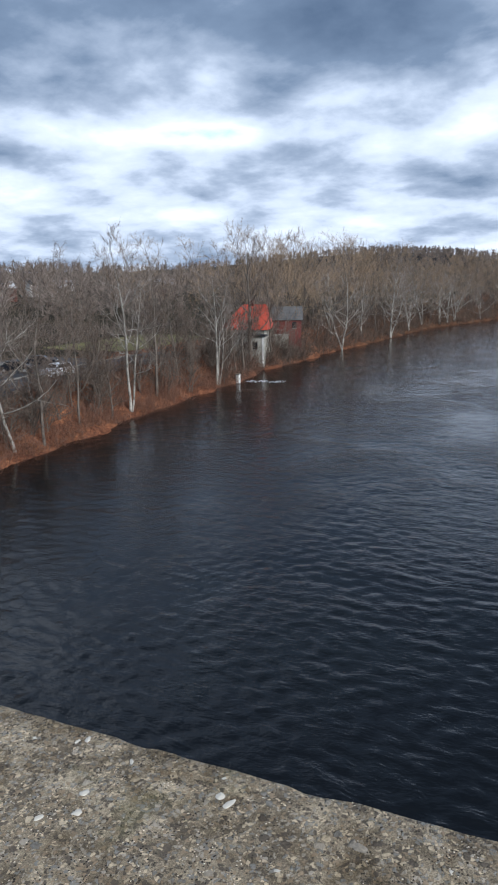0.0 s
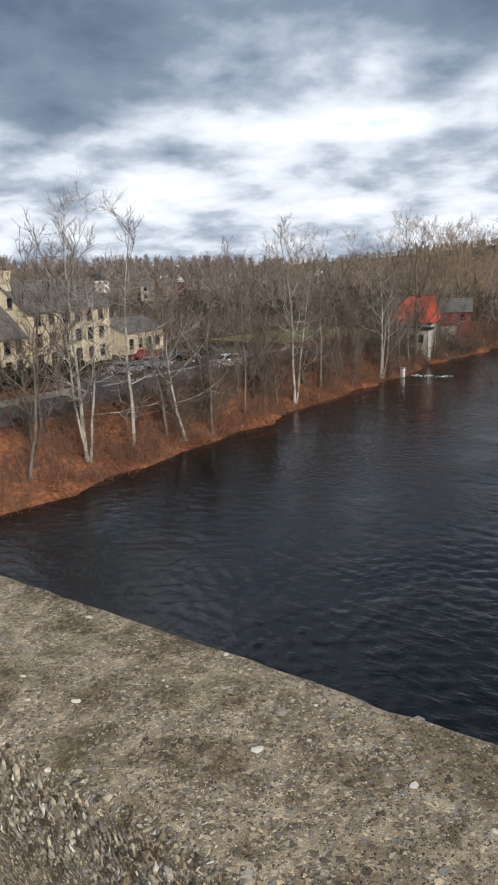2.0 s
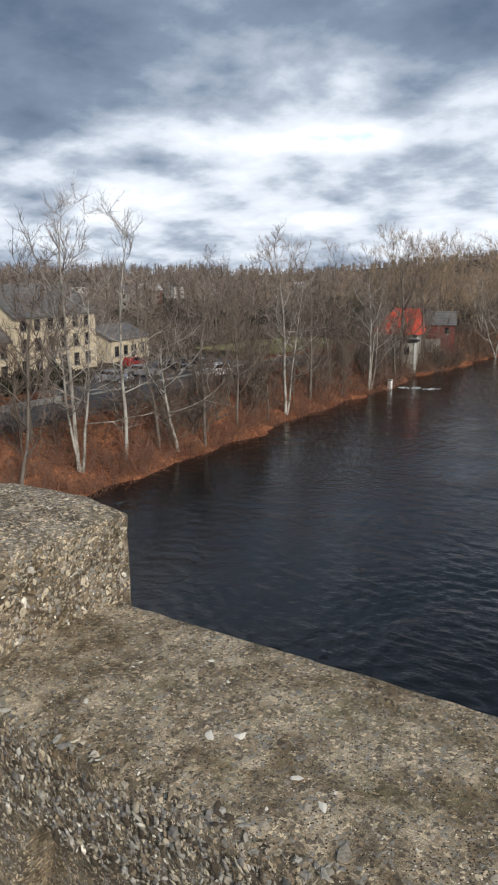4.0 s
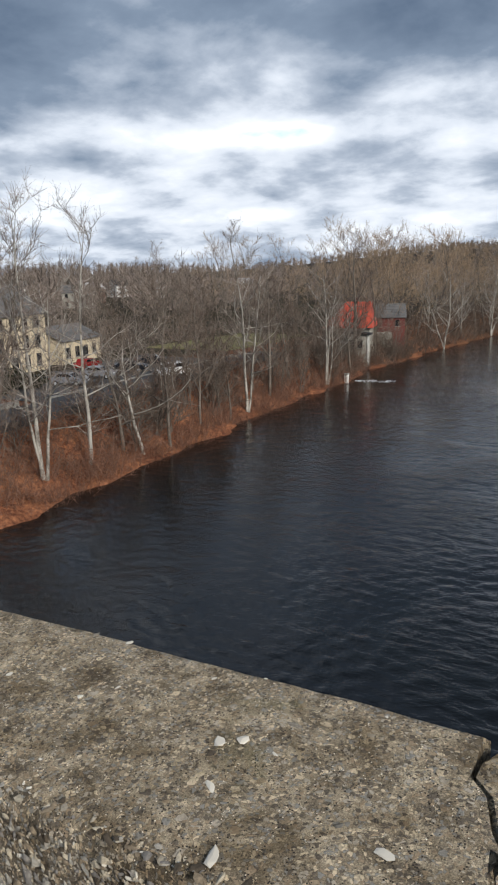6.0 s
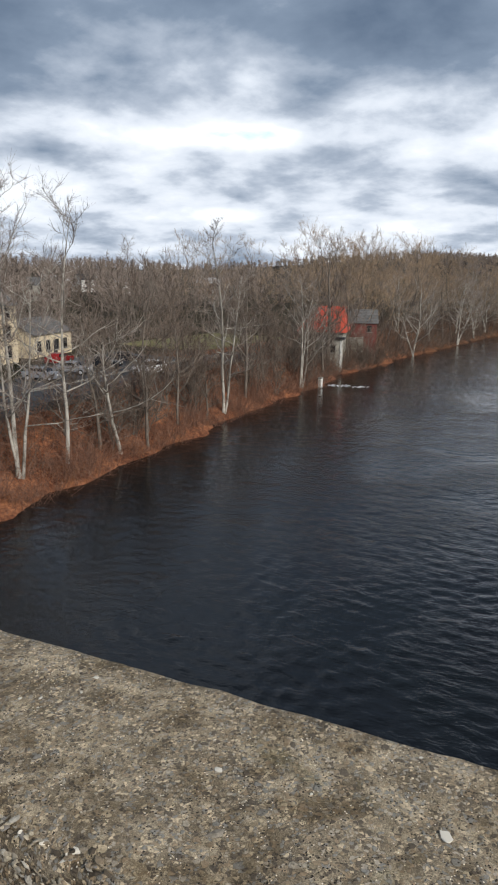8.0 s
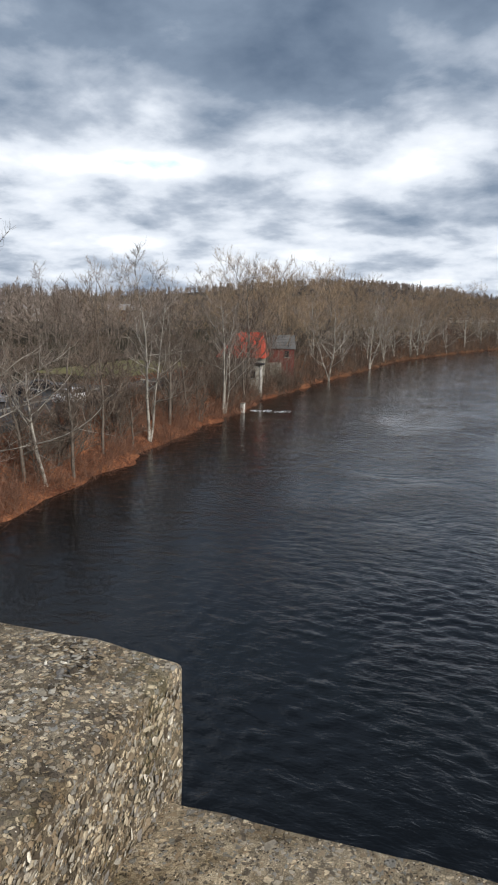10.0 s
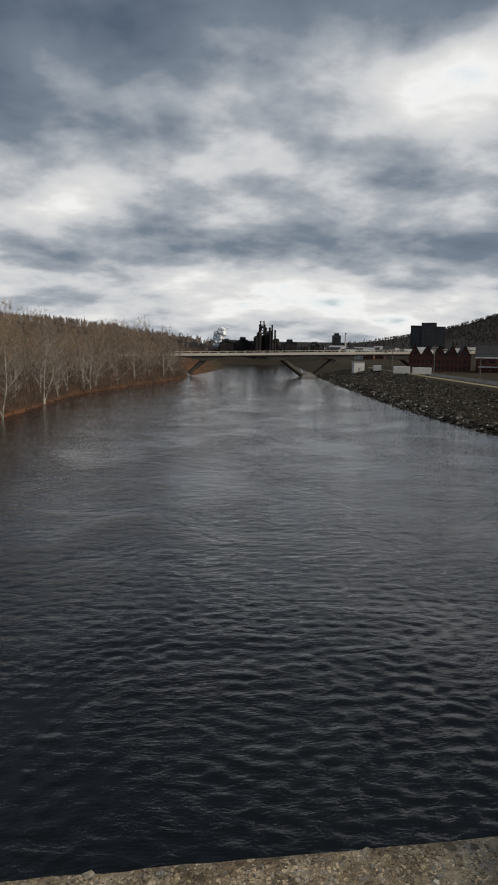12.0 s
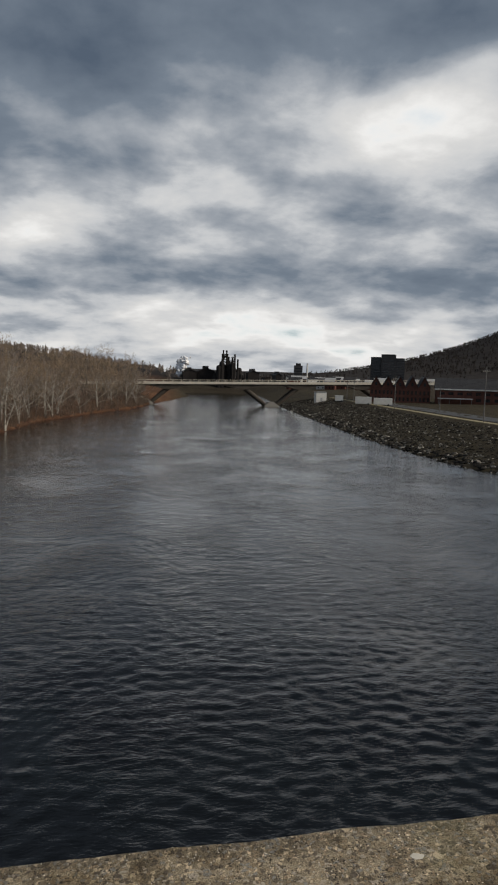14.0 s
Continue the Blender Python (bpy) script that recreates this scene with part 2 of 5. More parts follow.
def rock_material():
    """Dark quarried rock, here and there a fresh pale face."""
    m, g, bsdf, pos = material("bank_rock", 0.9, spec=0.15)
    isl = g.add("NewGeometry").outputs["Random Per Island"]
    tone = g.ramp(isl, [(0.0, (0.010, 0.009, 0.008)), (0.5, (0.028, 0.025, 0.021)), (0.8, (0.06, 0.054, 0.046)), (0.92, (0.17, 0.16, 0.14)), (1.0, (0.34, 0.32, 0.28))])
    f = g.noise(pos, 3.0, 5, 0.65)
    g.put(bsdf.inputs["Base Color"], g.mix(1.0, tone, g.ramp(f, [(0.3, (0.6,) * 3), (0.7, (1.5,) * 3)]), "MULTIPLY"))
    bump(g, bsdf, f, 0.6, 0.1)
    return m


MAT = {
    "chips": chip_material(),
    "rail": aggregate("weathered_aggregate", 1.9, (1.04, 1.0, 0.91), (58.0, 165.0), 0.45, 0.93, 1.0, 0.42),
    "post": aggregate("coarse_aggregate", 2.1, (1.03, 1.0, 0.93), (62.0, 150.0), 0.3, 0.7, 0.62, 0.3),
    "stone": mottled("gravel_stone", (0.10, 0.085, 0.065), (0.40, 0.35, 0.27), 40.0, 0.85, 200.0, 0.3, 0.003),
    "moss": mottled("dry_moss", (0.03, 0.03, 0.014), (0.10, 0.10, 0.05), 30.0, 0.95),
    "concrete": mottled("plain_concrete", (0.20, 0.19, 0.17), (0.36, 0.345, 0.31), 1.2, 0.85),
    "asphalt": mottled("worn_asphalt", (0.035, 0.037, 0.04), (0.085, 0.088, 0.092), 0.6, 0.8, 14.0, 0.2),
    "water": water_material(),
    "ground": ground_material(),
    "sycamore": bark_material("sycamore_bark", (0.13, 0.112, 0.094), (0.42, 0.395, 0.345), 1.3, 0.53),
    "bark": bark_material("grey_bark", (0.075, 0.06, 0.048), (0.17, 0.145, 0.12), 2.2, 0.5),
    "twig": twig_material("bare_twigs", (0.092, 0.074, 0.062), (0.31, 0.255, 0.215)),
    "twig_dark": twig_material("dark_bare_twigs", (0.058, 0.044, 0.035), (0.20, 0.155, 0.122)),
    # warm sunlight on the farther woods is put into this paler twig colour
    "twig_sunlit": twig_material("sunlit_bare_twigs", (0.10, 0.072, 0.048), (0.42, 0.31, 0.205)),
    "far_twig": twig_material("far_dark_woods", (0.022, 0.020, 0.019), (0.055, 0.047, 0.042)),
    "brush": twig_material("rusty_brush", (0.075, 0.045, 0.035), (0.25, 0.14, 0.095)),
    "leaf": twig_material("dead_leaves", (0.08, 0.034, 0.018), (0.30, 0.145, 0.07)),
    "hedge": twig_material("evergreen_hedge_leaf", (0.012, 0.014, 0.009), (0.05, 0.05, 0.03)),
    "stucco": mottled("cream_stone_wall", (0.46, 0.38, 0.25), (0.70, 0.60, 0.43), 0.9, 0.9, 5.0, 0.4, 0.04),
    "slate": mottled("grey_slate", (0.075, 0.073, 0.072), (0.16, 0.155, 0.15), 0.8, 0.75, 9.0, 0.4, 0.03),
    "red_roof": mottled("red_sheet_roof", (0.36, 0.056, 0.034), (0.50, 0.092, 0.052), 0.5, 0.5, 6.0, 0.1),
    "red_wall": mottled("dull_red_boards", (0.13, 0.042, 0.036), (0.21, 0.07, 0.056), 0.8, 0.85),
    "plaster": mottled("grey_plaster", (0.28, 0.27, 0.23), (0.46, 0.44, 0.38), 0.6, 0.9),
    "white": mottled("white_paint", (0.62, 0.61, 0.57), (0.80, 0.79, 0.75), 0.7, 0.6),
    "dark_trim": mottled("dark_paint", (0.02, 0.02, 0.022), (0.05, 0.048, 0.046), 1.0, 0.6),
    "brick": brick_material(),
    "dark_roof": mottled("dark_roof_felt", (0.018, 0.018, 0.02), (0.045, 0.045, 0.048), 0.3, 0.8),
    "pale_roof": mottled("pale_roof_sheet", (0.30, 0.31, 0.32), (0.5, 0.5, 0.5), 0.3, 0.6),
    "tower": mottled("dark_concrete_tower", (0.035, 0.034, 0.036), (0.07, 0.068, 0.068), 0.08, 0.8),
    "deck": mottled("pale_bridge_concrete", (0.50, 0.46, 0.38), (0.70, 0.65, 0.55), 0.15, 0.85, 1.5),
    "deck_dark": mottled("stained_bridge_concrete", (0.05, 0.042, 0.034), (0.11, 0.094, 0.078), 0.2, 0.9, 1.5),
    "path": mottled("dry_grass_path", (0.20, 0.165, 0.09), (0.36, 0.31, 0.19), 0.4, 0.95, 3.0),
    "lawn": mottled("winter_lawn", (0.085, 0.080, 0.030), (0.21, 0.19, 0.075), 0.3, 0.95, 3.0),
    "steel": mottled("rusty_dark_steel", (0.010, 0.009, 0.009), (0.032, 0.027, 0.025), 0.15, 0.85, 1.2),
    "steam": mottled("white_steam", (0.80, 0.81, 0.83), (0.92, 0.93, 0.95), 0.06, 1.0, 0.5, 0.0),
    "pole": mottled("grey_pole", (0.10, 0.095, 0.09), (0.22, 0.21, 0.20), 1.0, 0.7),
    "rock": rock_material(),
    "foam": mottled("white_water", (0.45, 0.48, 0.5), (0.8, 0.82, 0.84), 2.0, 0.6),
    "car_white": mottled("white_car_paint", (0.74, 0.75, 0.76), (0.8, 0.81, 0.82), 2.0, 0.25, bumps=0.0),
    "car_grey": mottled("grey_car_paint", (0.20, 0.21, 0.23), (0.28, 0.29, 0.31), 2.0, 0.25, bumps=0.0),
    "car_dark": mottled("dark_car_paint", (0.015, 0.017, 0.022), (0.03, 0.032, 0.038), 2.0, 0.25, bumps=0.0),
    "car_red": mottled("red_car_paint", (0.20, 0.015, 0.015), (0.26, 0.02, 0.02), 2.0, 0.25, bumps=0.0),
    "rubber": mottled("tyre_rubber", (0.012, 0.012, 0.012), (0.03, 0.03, 0.03), 4.0, 0.8),
}


def glass_material():
    m, g, bsdf, pos = material("dark_window_glass", 0.08, spec=0.5)
    f = g.noise(pos, 0.7, 2, 0.5)
    g.put(bsdf.inputs["Base Color"], g.ramp(f, [(0.4, (0.012, 0.013, 0.015)), (0.7, (0.035, 0.036, 0.04))]))
    return m


MAT["glass"] = glass_material()


# ---- mesh helpers ----
def mesh_of(name, verts, faces, mat, smooth=False):
    me = bpy.data.meshes.new(name)
    verts, faces = np.asarray(verts, np.float32), np.asarray(faces, np.int32)
    n, k = faces.shape
    me.vertices.add(len(verts))
    me.vertices.foreach_set("co", verts.ravel())
    me.loops.add(n * k)
    me.loops.foreach_set("vertex_index", faces.ravel())
    me.polygons.add(n)
    me.polygons.foreach_set("loop_start", np.arange(0, n * k, k, dtype=np.int32))
    me.polygons.foreach_set("use_smooth", np.full(n, smooth))
    me.update(calc_edges=True)
    me.validate()
    me.materials.append(mat)
    return me


def thing(name, m, label, category, group="", kind=""):
    ob = new(name)
    ob.matrix_basis = m
    ob.empty_display_size = 0.3
    return tagged(ob, label, category, group, kind)


def part(name, bm, mat, parent=None, label=""):
    """Links a bmesh, or a ready mesh, as one object under a thing."""
    if isinstance(bm, bmesh.types.BMesh):
        me = bpy.data.meshes.new(name)
        bm.normal_update()
        bm.to_mesh(me)
        bm.free()
        me.materials.append(mat)
    else:
        me = bm
    ob = new(name, me)
    ob.parent = parent
    return tagged(ob, label)


def box(x0, x1, y0, y1, z0, z1, bev=0.0, bm=None):
    bm = bm or bmesh.new()
    vs = [bm.verts.new(c) for c in ((x0, y0, z0), (x1, y0, z0), (x1, y1, z0), (x0, y1, z0), (x0, y0, z1), (x1, y0, z1), (x1, y1, z1), (x0, y1, z1))]
    fs = [bm.faces.new([vs[i] for i in f]) for f in ((3, 2, 1, 0), (4, 5, 6, 7), (0, 1, 5, 4), (1, 2, 6, 5), (2, 3, 7, 6), (3, 0, 4, 7))]
    if bev:
        bmesh.ops.bevel(bm, geom=list({e for f in fs for e in f.edges}), offset=bev, segments=2, profile=0.6, affect="EDGES")
    return bm


def prism(pts, y0, y1, bm=None):
    """A profile in x and z drawn out along y."""
    bm = bm or bmesh.new()
    a = [bm.verts.new((x, y0, z)) for x, z in pts]
    b = [bm.verts.new((x, y1, z)) for x, z in pts]
    n = len(pts)
    bm.faces.new(a)
    bm.faces.new(b[::-1])
    for i in range(n):
        bm.faces.new((a[i], b[i], b[(i + 1) % n], a[(i + 1) % n]))
    bmesh.ops.recalc_face_normals(bm, faces=bm.faces)
    return bm


def rod(p, q, r0, r1, n=8, bm=None):
    bm = bm or bmesh.new()
    p, q = Vector(p), Vector(q)
    m = Matrix.Translation((p + q) / 2) @ (q - p).to_track_quat("Z", "Y").to_matrix().to_4x4()
    bmesh.ops.create_cone(bm, cap_ends=True, segments=n, radius1=r0, radius2=r1, depth=(q - p).length, matrix=m)
    return bm


def tubes(p, q, r0, r1, n=3):
    """Many tapered rods at once, as one array of points and one of quads."""
    p, q = np.asarray(p, float), np.asarray(q, float)
    r0, r1 = np.asarray(r0, float)[:, None, None], np.asarray(r1, float)[:, None, None]
    d = q - p
    d /= np.linalg.norm(d, axis=1, keepdims=True) + 1e-9
    ref = np.where(np.abs(d[:, 2:3]) > 0.9, [[1.0, 0, 0]], [[0, 0, 1.0]])
    u = np.cross(d, ref)
    u /= np.linalg.norm(u, axis=1, keepdims=True) + 1e-9
    w = np.cross(d, u)
    a = np.arange(n) * 2 * np.pi / n
    ring = u[:, None] * np.cos(a)[None, :, None] + w[:, None] * np.sin(a)[None, :, None]
    v = np.concatenate([p[:, None] + ring * r0, q[:, None] + ring * r1], 1).reshape(-1, 3)
    i = np.arange(n)
    f = np.stack([i, (i + 1) % n, (i + 1) % n + n, i + n], 1)
    faces = (np.arange(len(p))[:, None, None] * 2 * n + f[None]).reshape(-1, 4)
    return v, faces


def joined(chunks):
    vs, fs, o = [], [], 0
    for v, f in chunks:
        vs.append(v)
        fs.append(f + o)
        o += len(v)
    return np.concatenate(vs), np.concatenate(fs)


# ---- lie of the land ----
LEFT = np.array([(-300, -30), (-20, -34.5), (24, -36.8), (50, -39), (70, -41.2), (95, -43.4), (104, -42.6), (118, -46.2), (130, -44.4), (155, -44.6), (185, -42.2), (232, -40.2), (288, -27), (347, -9.3), (400, -1.5), (472, 14.2), (560, 28), (700, 30)], float)
RIGHT = np.array([(-300, 66), (0, 64), (119, 59.6), (136, 57.9), (160, 57), (197, 57.5), (274, 62.5), (400, 71.5), (520, 84), (700, 100)], float)


def smooth(a, b, t):
    t = np.clip((t - a) / (b - a), 0, 1)
    return t * t * (3 - 2 * t)


def land(x, y):
    """Height of the ground over the water."""
    x, y = np.asarray(x, float), np.asarray(y, float)
    d = np.interp(y, LEFT[:, 0], LEFT[:, 1]) - x
    d = d + (0.55 * np.sin(y * 0.62) + 0.35 * np.sin(y * 1.7 + 1.0) + 0.3 * np.sin(y * 0.23)) * np.exp(-np.maximum(d, 0) / 6.0)
    e = x - np.interp(y, RIGHT[:, 0], RIGHT[:, 1])
    e = e + (0.4 * np.sin(y * 0.5) + 0.3 * np.sin(y * 1.3)) * np.exp(-np.maximum(e, 0) / 5.0)
    zl = np.interp(d, [-10, 0, 1.2, 3.5, 8.5, 10, 60, 150, 500, 1500], [-3, -0.05, 0.8, 1.5, 4.7, 5.0, 5.2, 6.5, 13, 16])
    zr = np.interp(e, [-10, 0, 1.5, 26, 30, 60, 250, 600, 1500], [-3, -0.05, 0.5, 5.8, 6.0, 6.0, 8.5, 18, 20])
    z = np.where(d > e, zl, zr)
    back = smooth(640, 730, y)
    z = z * (1 - back) + np.maximum(z, 5.0) * back
    for cx, cy, h, s in ((1500, 1560, 380, 430), (-210, 900, 34, 170), (-600, 2600, 55, 500), (300, 3300, 26, 700), (-900, 500, 14, 350)):
        z = z + h * np.exp(-((x - cx) ** 2 + (y - cy) ** 2) / (2 * s * s)) * smooth(20, 120, np.maximum(d, e) + back * 100)
    return z


def axis(stops):
    out = []
    for (a, b, step) in stops:
        out.append(np.arange(a, b, step))
    return np.concatenate(out + [np.array([stops[-1][1]])])


def build_ground():
    xs = axis([(-4500, -1200, 300), (-1200, -300, 60), (-300, -80, 12), (-80, 120, 1.6), (120, 300, 10), (300, 1200, 50), (1200, 4500, 250)])
    ys = axis([(-1500, -60, 90), (-60, 480, 3.0), (480, 900, 12), (900, 2000, 60), (2000, 4600, 200)])
    gx, gy = np.meshgrid(xs, ys)
    gz = land(gx, gy)
    rng = np.random.default_rng(5)
    gz = gz + np.where(gz > 0.3, rng.normal(0, 0.05, gz.shape), 0) * (np.abs(gx) < 120)
    v = np.stack([gx, gy, gz], -1).reshape(-1, 3)
    i = np.arange(len(ys) - 1)[:, None] * len(xs) + np.arange(len(xs) - 1)[None]
    f = np.stack([i, i + 1, i + 1 + len(xs), i + len(xs)], -1).reshape(-1, 4)
    ob = new("ground", mesh_of("ground", v, f, MAT["ground"], True))
    tagged(ob, "river banks and rolling land under dead leaves and dry grass", "ground", kind="structure")


build_ground()


def build_river():
    """The river as a sheet of wind waves, finer where it is near, calmer in the lee of the left bank."""
    rng = np.random.default_rng(14)
    ys = [-12.0]
    while ys[-1] < 430:
        ys.append(ys[-1] + 0.16 + max(0.0, ys[-1] - 16) * 0.0040)
    ys = np.array(ys)
    xs = np.arange(-50, 74, 0.25)
    gx, gy = np.meshgrid(xs, ys)
    z = np.zeros_like(gx)
    step = np.gradient(ys)[:, None]
    for _ in range(72):
        length = 0.42 * (1.5 / 0.42) ** rng.random()
        a = rng.normal(0.2, 0.95)
        kx, ky = np.sin(a) * 2 * np.pi / length, np.cos(a) * 2 * np.pi / length
        ph = rng.uniform(0, 6.28)
        wob = 1.8 * np.sin(gx * rng.uniform(0.05, 0.2) + gy * rng.uniform(0.03, 0.12) + ph)
        fade = np.clip(length / (step * 3.2) - 0.6, 0, 1)
        s = np.sin(gx * kx + gy * ky + ph + wob)
        z += fade * length * 0.0072 * (2.2 * np.exp(1.6 * (s - 1)) - 0.8)
    lane = 0.74 + 0.26 * np.sin(gx * 0.11 + 1.3 * np.sin(gy * 0.035 + 1.0)) * np.sin(gy * 0.05 + 0.6 * np.sin(gx * 0.09))
    lee = 0.45 + 0.55 * smooth(2, 30, gx - np.interp(gy, LEFT[:, 0], LEFT[:, 1]))
    z = z * lane * lee * 0.58
    edge = smooth(0, 6, gx + 50) * smooth(0, 6, 74 - gx) * smooth(0, 8, gy + 12) * smooth(0, 25, 430 - gy)
    v = np.stack([gx, gy, z * edge], -1).reshape(-1, 3)
    n = len(xs)
    i = np.arange(len(ys) - 1)[:, None] * n + np.arange(n - 1)[None]
    f = np.stack([i, i + 1, i + 1 + n, i + n], -1).reshape(-1, 4)
    rim = [[(-140, -400, 0), (220, -400, 0), (220, -12, 0), (-140, -12, 0)], [(-140, -12, 0), (-50, -12, 0), (-50, 430, 0), (-140, 430, 0)], [(74, -12, 0), (220, -12, 0), (220, 430, 0), (74, 430, 0)], [(-140, 430, 0), (220, 430, 0), (220, 760, 0), (-140, 760, 0)]]
    chunks = [(v, f)] + [(np.array(q, float), np.array([[0, 1, 2, 3]])) for q in rim]
    v, f = joined(chunks)
    return new("water", mesh_of("water", v, f, MAT["water"], True))


river = build_river()
tagged(river, "dark rippled river with wind lanes reflecting a cloudy sky", "river", kind="structure")

# ---- the bridge under the camera ----
GRADE = 0.0457


def rail_top(x):
    return 16.005 + GRADE * x


SKEW = Matrix(((1, 0, 0, 0), (0, 1, 0, 0), (GRADE, 0, 1, 16.005), (0, 0, 0, 1)))   # a level plan laid on the bridge's grade
POSTS = [(3.695, 4.225), (-2.665, -2.125), (10.35, 10.9), (-9.3, -8.75)]


def rough_skin(bm, amount, scale, seed):
    for v in bm.verts:
        n = noise.noise_vector(v.co * scale + Vector((seed, 0, 0)))
        m = noise.noise_vector(v.co * scale * 4.3 + Vector((0, seed, 0)))
        v.co += n * amount + m * amount * 0.45


def strip(profile, xs):
    """A profile in y and z swept along x."""
    bm = bmesh.new()
    rings = [[bm.verts.new((x, y, z)) for y, z in profile] for x in xs]
    n = len(profile)
    for a, b in zip(rings, rings[1:]):
        for i in range(n - 1):
            bm.faces.new((a[i], a[i + 1], b[i + 1], b[i]))
    return bm
def skewed(bm):
    bm.transform(SKEW)
    return bm


PIERS = sorted([q for a, b in POSTS for q in (a, b)] + [7.27, 0.55, -5.7])


def crack_x(y):
    return 2.64 + 0.75 * y * y + 0.016 * math.sin(y * 21.0) + 0.007 * math.sin(y * 67.0)


def build_rail(x0, x1, seed):
    """One length of parapet: a broad worn top rail over a set-back panel. x0, x1: its ends, as functions of y."""
    length = x1(0) - x0(0)
    root = thing("parapet_rail", pose(0, 0, 0), "weathered concrete bridge parapet rail with exposed gravel", "bridge parapet", "parapet rails", "structure")
    ys = [0.0, -0.012] + [-0.05 - 0.035 * i for i in range(11)] + [-0.42, -0.45, -0.465]
    prof = [(0.0, -0.9), (0.0, -0.5), (0.0, -0.2), (0.0, -0.05), (0.0, -0.014)]
    prof += [(y, 0.0 if -0.41 < y < -0.005 else -0.004) for y in ys[1:-3]]
    prof += [(-0.45, -0.007), (-0.462, -0.020), (-0.469, -0.045), (-0.47, -0.10), (-0.47, -0.155), (-0.466, -0.178), (-0.44, -0.190), (-0.36, -0.195)]
    n = max(8, int(length / 0.03))
    bm = bmesh.new()
    rings = []
    for k in range(n + 1):
        s = k / n
        ring = []
        for y, z in prof:
            x = x0(y) * (1 - s) + x1(y) * s
            if y < -0.3 and z < -0.12:      # arched heads of the sunk panels
                near = min(abs(x - q) for q in PIERS)
                z -= 0.62 * max(0.0, 1.0 - max(0.0, near - 0.10) / 0.20) ** 2.2 * min(1.0, (-0.12 - z) / 0.05)
            ring.append(bm.verts.new((x, y, z)))
        rings.append(ring)
    for a, b in zip(rings, rings[1:]):
        for i in range(len(prof) - 1):
            bm.faces.new((a[i], b[i], b[i + 1], a[i + 1]))
    for ring in (rings[0], rings[-1]):
        for e in bm.faces.new(ring).edges:
            e.smooth = False
    rough_skin(bm, 0.004, 11.0, seed)
    # knocks along the arrises
    for v in bm.verts:
        if v.co.z > -0.06 and (v.co.y > -0.03 or v.co.y < -0.41):
            chip = noise.noise(Vector((v.co.x * 6.0, v.co.y * 3.0, seed)))
            v.co.z -= max(0.0, chip - 0.3) * 0.012
            if v.co.y > -0.03:
                v.co.y -= max(0.0, chip - 0.3) * 0.012
    for f in bm.faces:
        f.smooth = True
    bm.normal_update()
    for f in bm.faces:
        c = f.calc_center_median()
        if c.y < -0.452 + 0.014 * noise.noise(c * 14.0):
            f.material_index = 1
    top = part("top_rail", skewed(bm), MAT["rail"], root)
    top.data.materials.append(MAT["post"])
    bm = box(x0(-0.3) + 0.02, x1(-0.3) - 0.02, -0.385, -0.06, -0.9, -0.17)
    bmesh.ops.subdivide_edges(bm, edges=bm.edges[:], cuts=6, use_grid_fill=True)
    rough_skin(bm, 0.004, 8.0, seed)
    part("panel", skewed(bm), MAT["post"], root, "set-back gravelly concrete panel")
    return root


def build_post(x0, x1, seed):
    root = thing("parapet_post", pose(0, 0, 0), "squat concrete parapet post with coarse exposed gravel and worn top", "bridge post", "parapet posts", "structure")
    bm = box(x0, x1, -0.473, 0.04, -0.9, 0.235)
    bmesh.ops.subdivide_edges(bm, edges=bm.edges[:], cuts=22, use_grid_fill=True)
    for v in bm.verts:
        u = (v.co.x - x0) / (x1 - x0)
        drop = 0.022 * max(0.0, (u - 0.72) / 0.28) + 0.014 * max(0.0, (0.15 - u) / 0.15)
        drop += 0.018 * max(0.0, (-0.40 - v.co.y) / 0.11) ** 1.4
        v.co.z -= drop * max(0.0, min(1.0, (v.co.z + 0.1) / 0.3))
    corner = [e for e in bm.edges if e.calc_face_angle(0) > 0.9]
    bmesh.ops.bevel(bm, geom=corner, offset=0.010, segments=2, profile=0.5, affect="EDGES")
    rough_skin(bm, 0.005, 9.0, seed)
    for f in bm.faces:
        f.smooth = True
    part("shaft", skewed(bm), MAT["post"], root)
    return root


def pebble_shapes():
    base = bmesh.new()
    bmesh.ops.create_icosphere(base, subdivisions=1, radius=1.0)
    v = np.array([q.co[:] for q in base.verts])
    base.verts.index_update()
    f = np.array([[q.index for q in p.verts] for p in base.faces])
    base.free()
    return v, f


PEB_V, PEB_F = pebble_shapes()


def scatter_stones(name, places, sizes, mat, parent, label, rng, flat=0.22):
    chunks = []
    for p, s in zip(places, sizes):
        v = PEB_V * (1 + rng.uniform(-0.42, 0.42, (len(PEB_V), 1))) * np.array([s * rng.uniform(0.7, 1.3), s * rng.uniform(0.5, 0.9), s * flat])
        a = rng.uniform(0, 6.28)
        c, q = math.cos(a), math.sin(a)
        v = v @ np.array([[c, q, 0], [-q, c, 0], [0, 0, 1]])
        chunks.append((v + p, PEB_F))
    v, f = joined(chunks)
    ob = part(name, mesh_of(name, v, f, mat), mat, parent, label)
    ob["kind"] = "stuff"
    return ob


def gravel_on(root, x0, x1, y0, y1, z, count, seed, big=0.012):
    rng = np.random.default_rng(seed)
    x, y = rng.uniform(x0, x1, count), rng.uniform(y0, y1, count)
    p = np.stack([x, y, rail_top(x) + z - 0.003], 1)
    s = 0.003 + big * rng.random(count) ** 3
    scatter_stones("gravel", p, s, MAT["stone"], root, "small stones standing out of the worn top", rng)


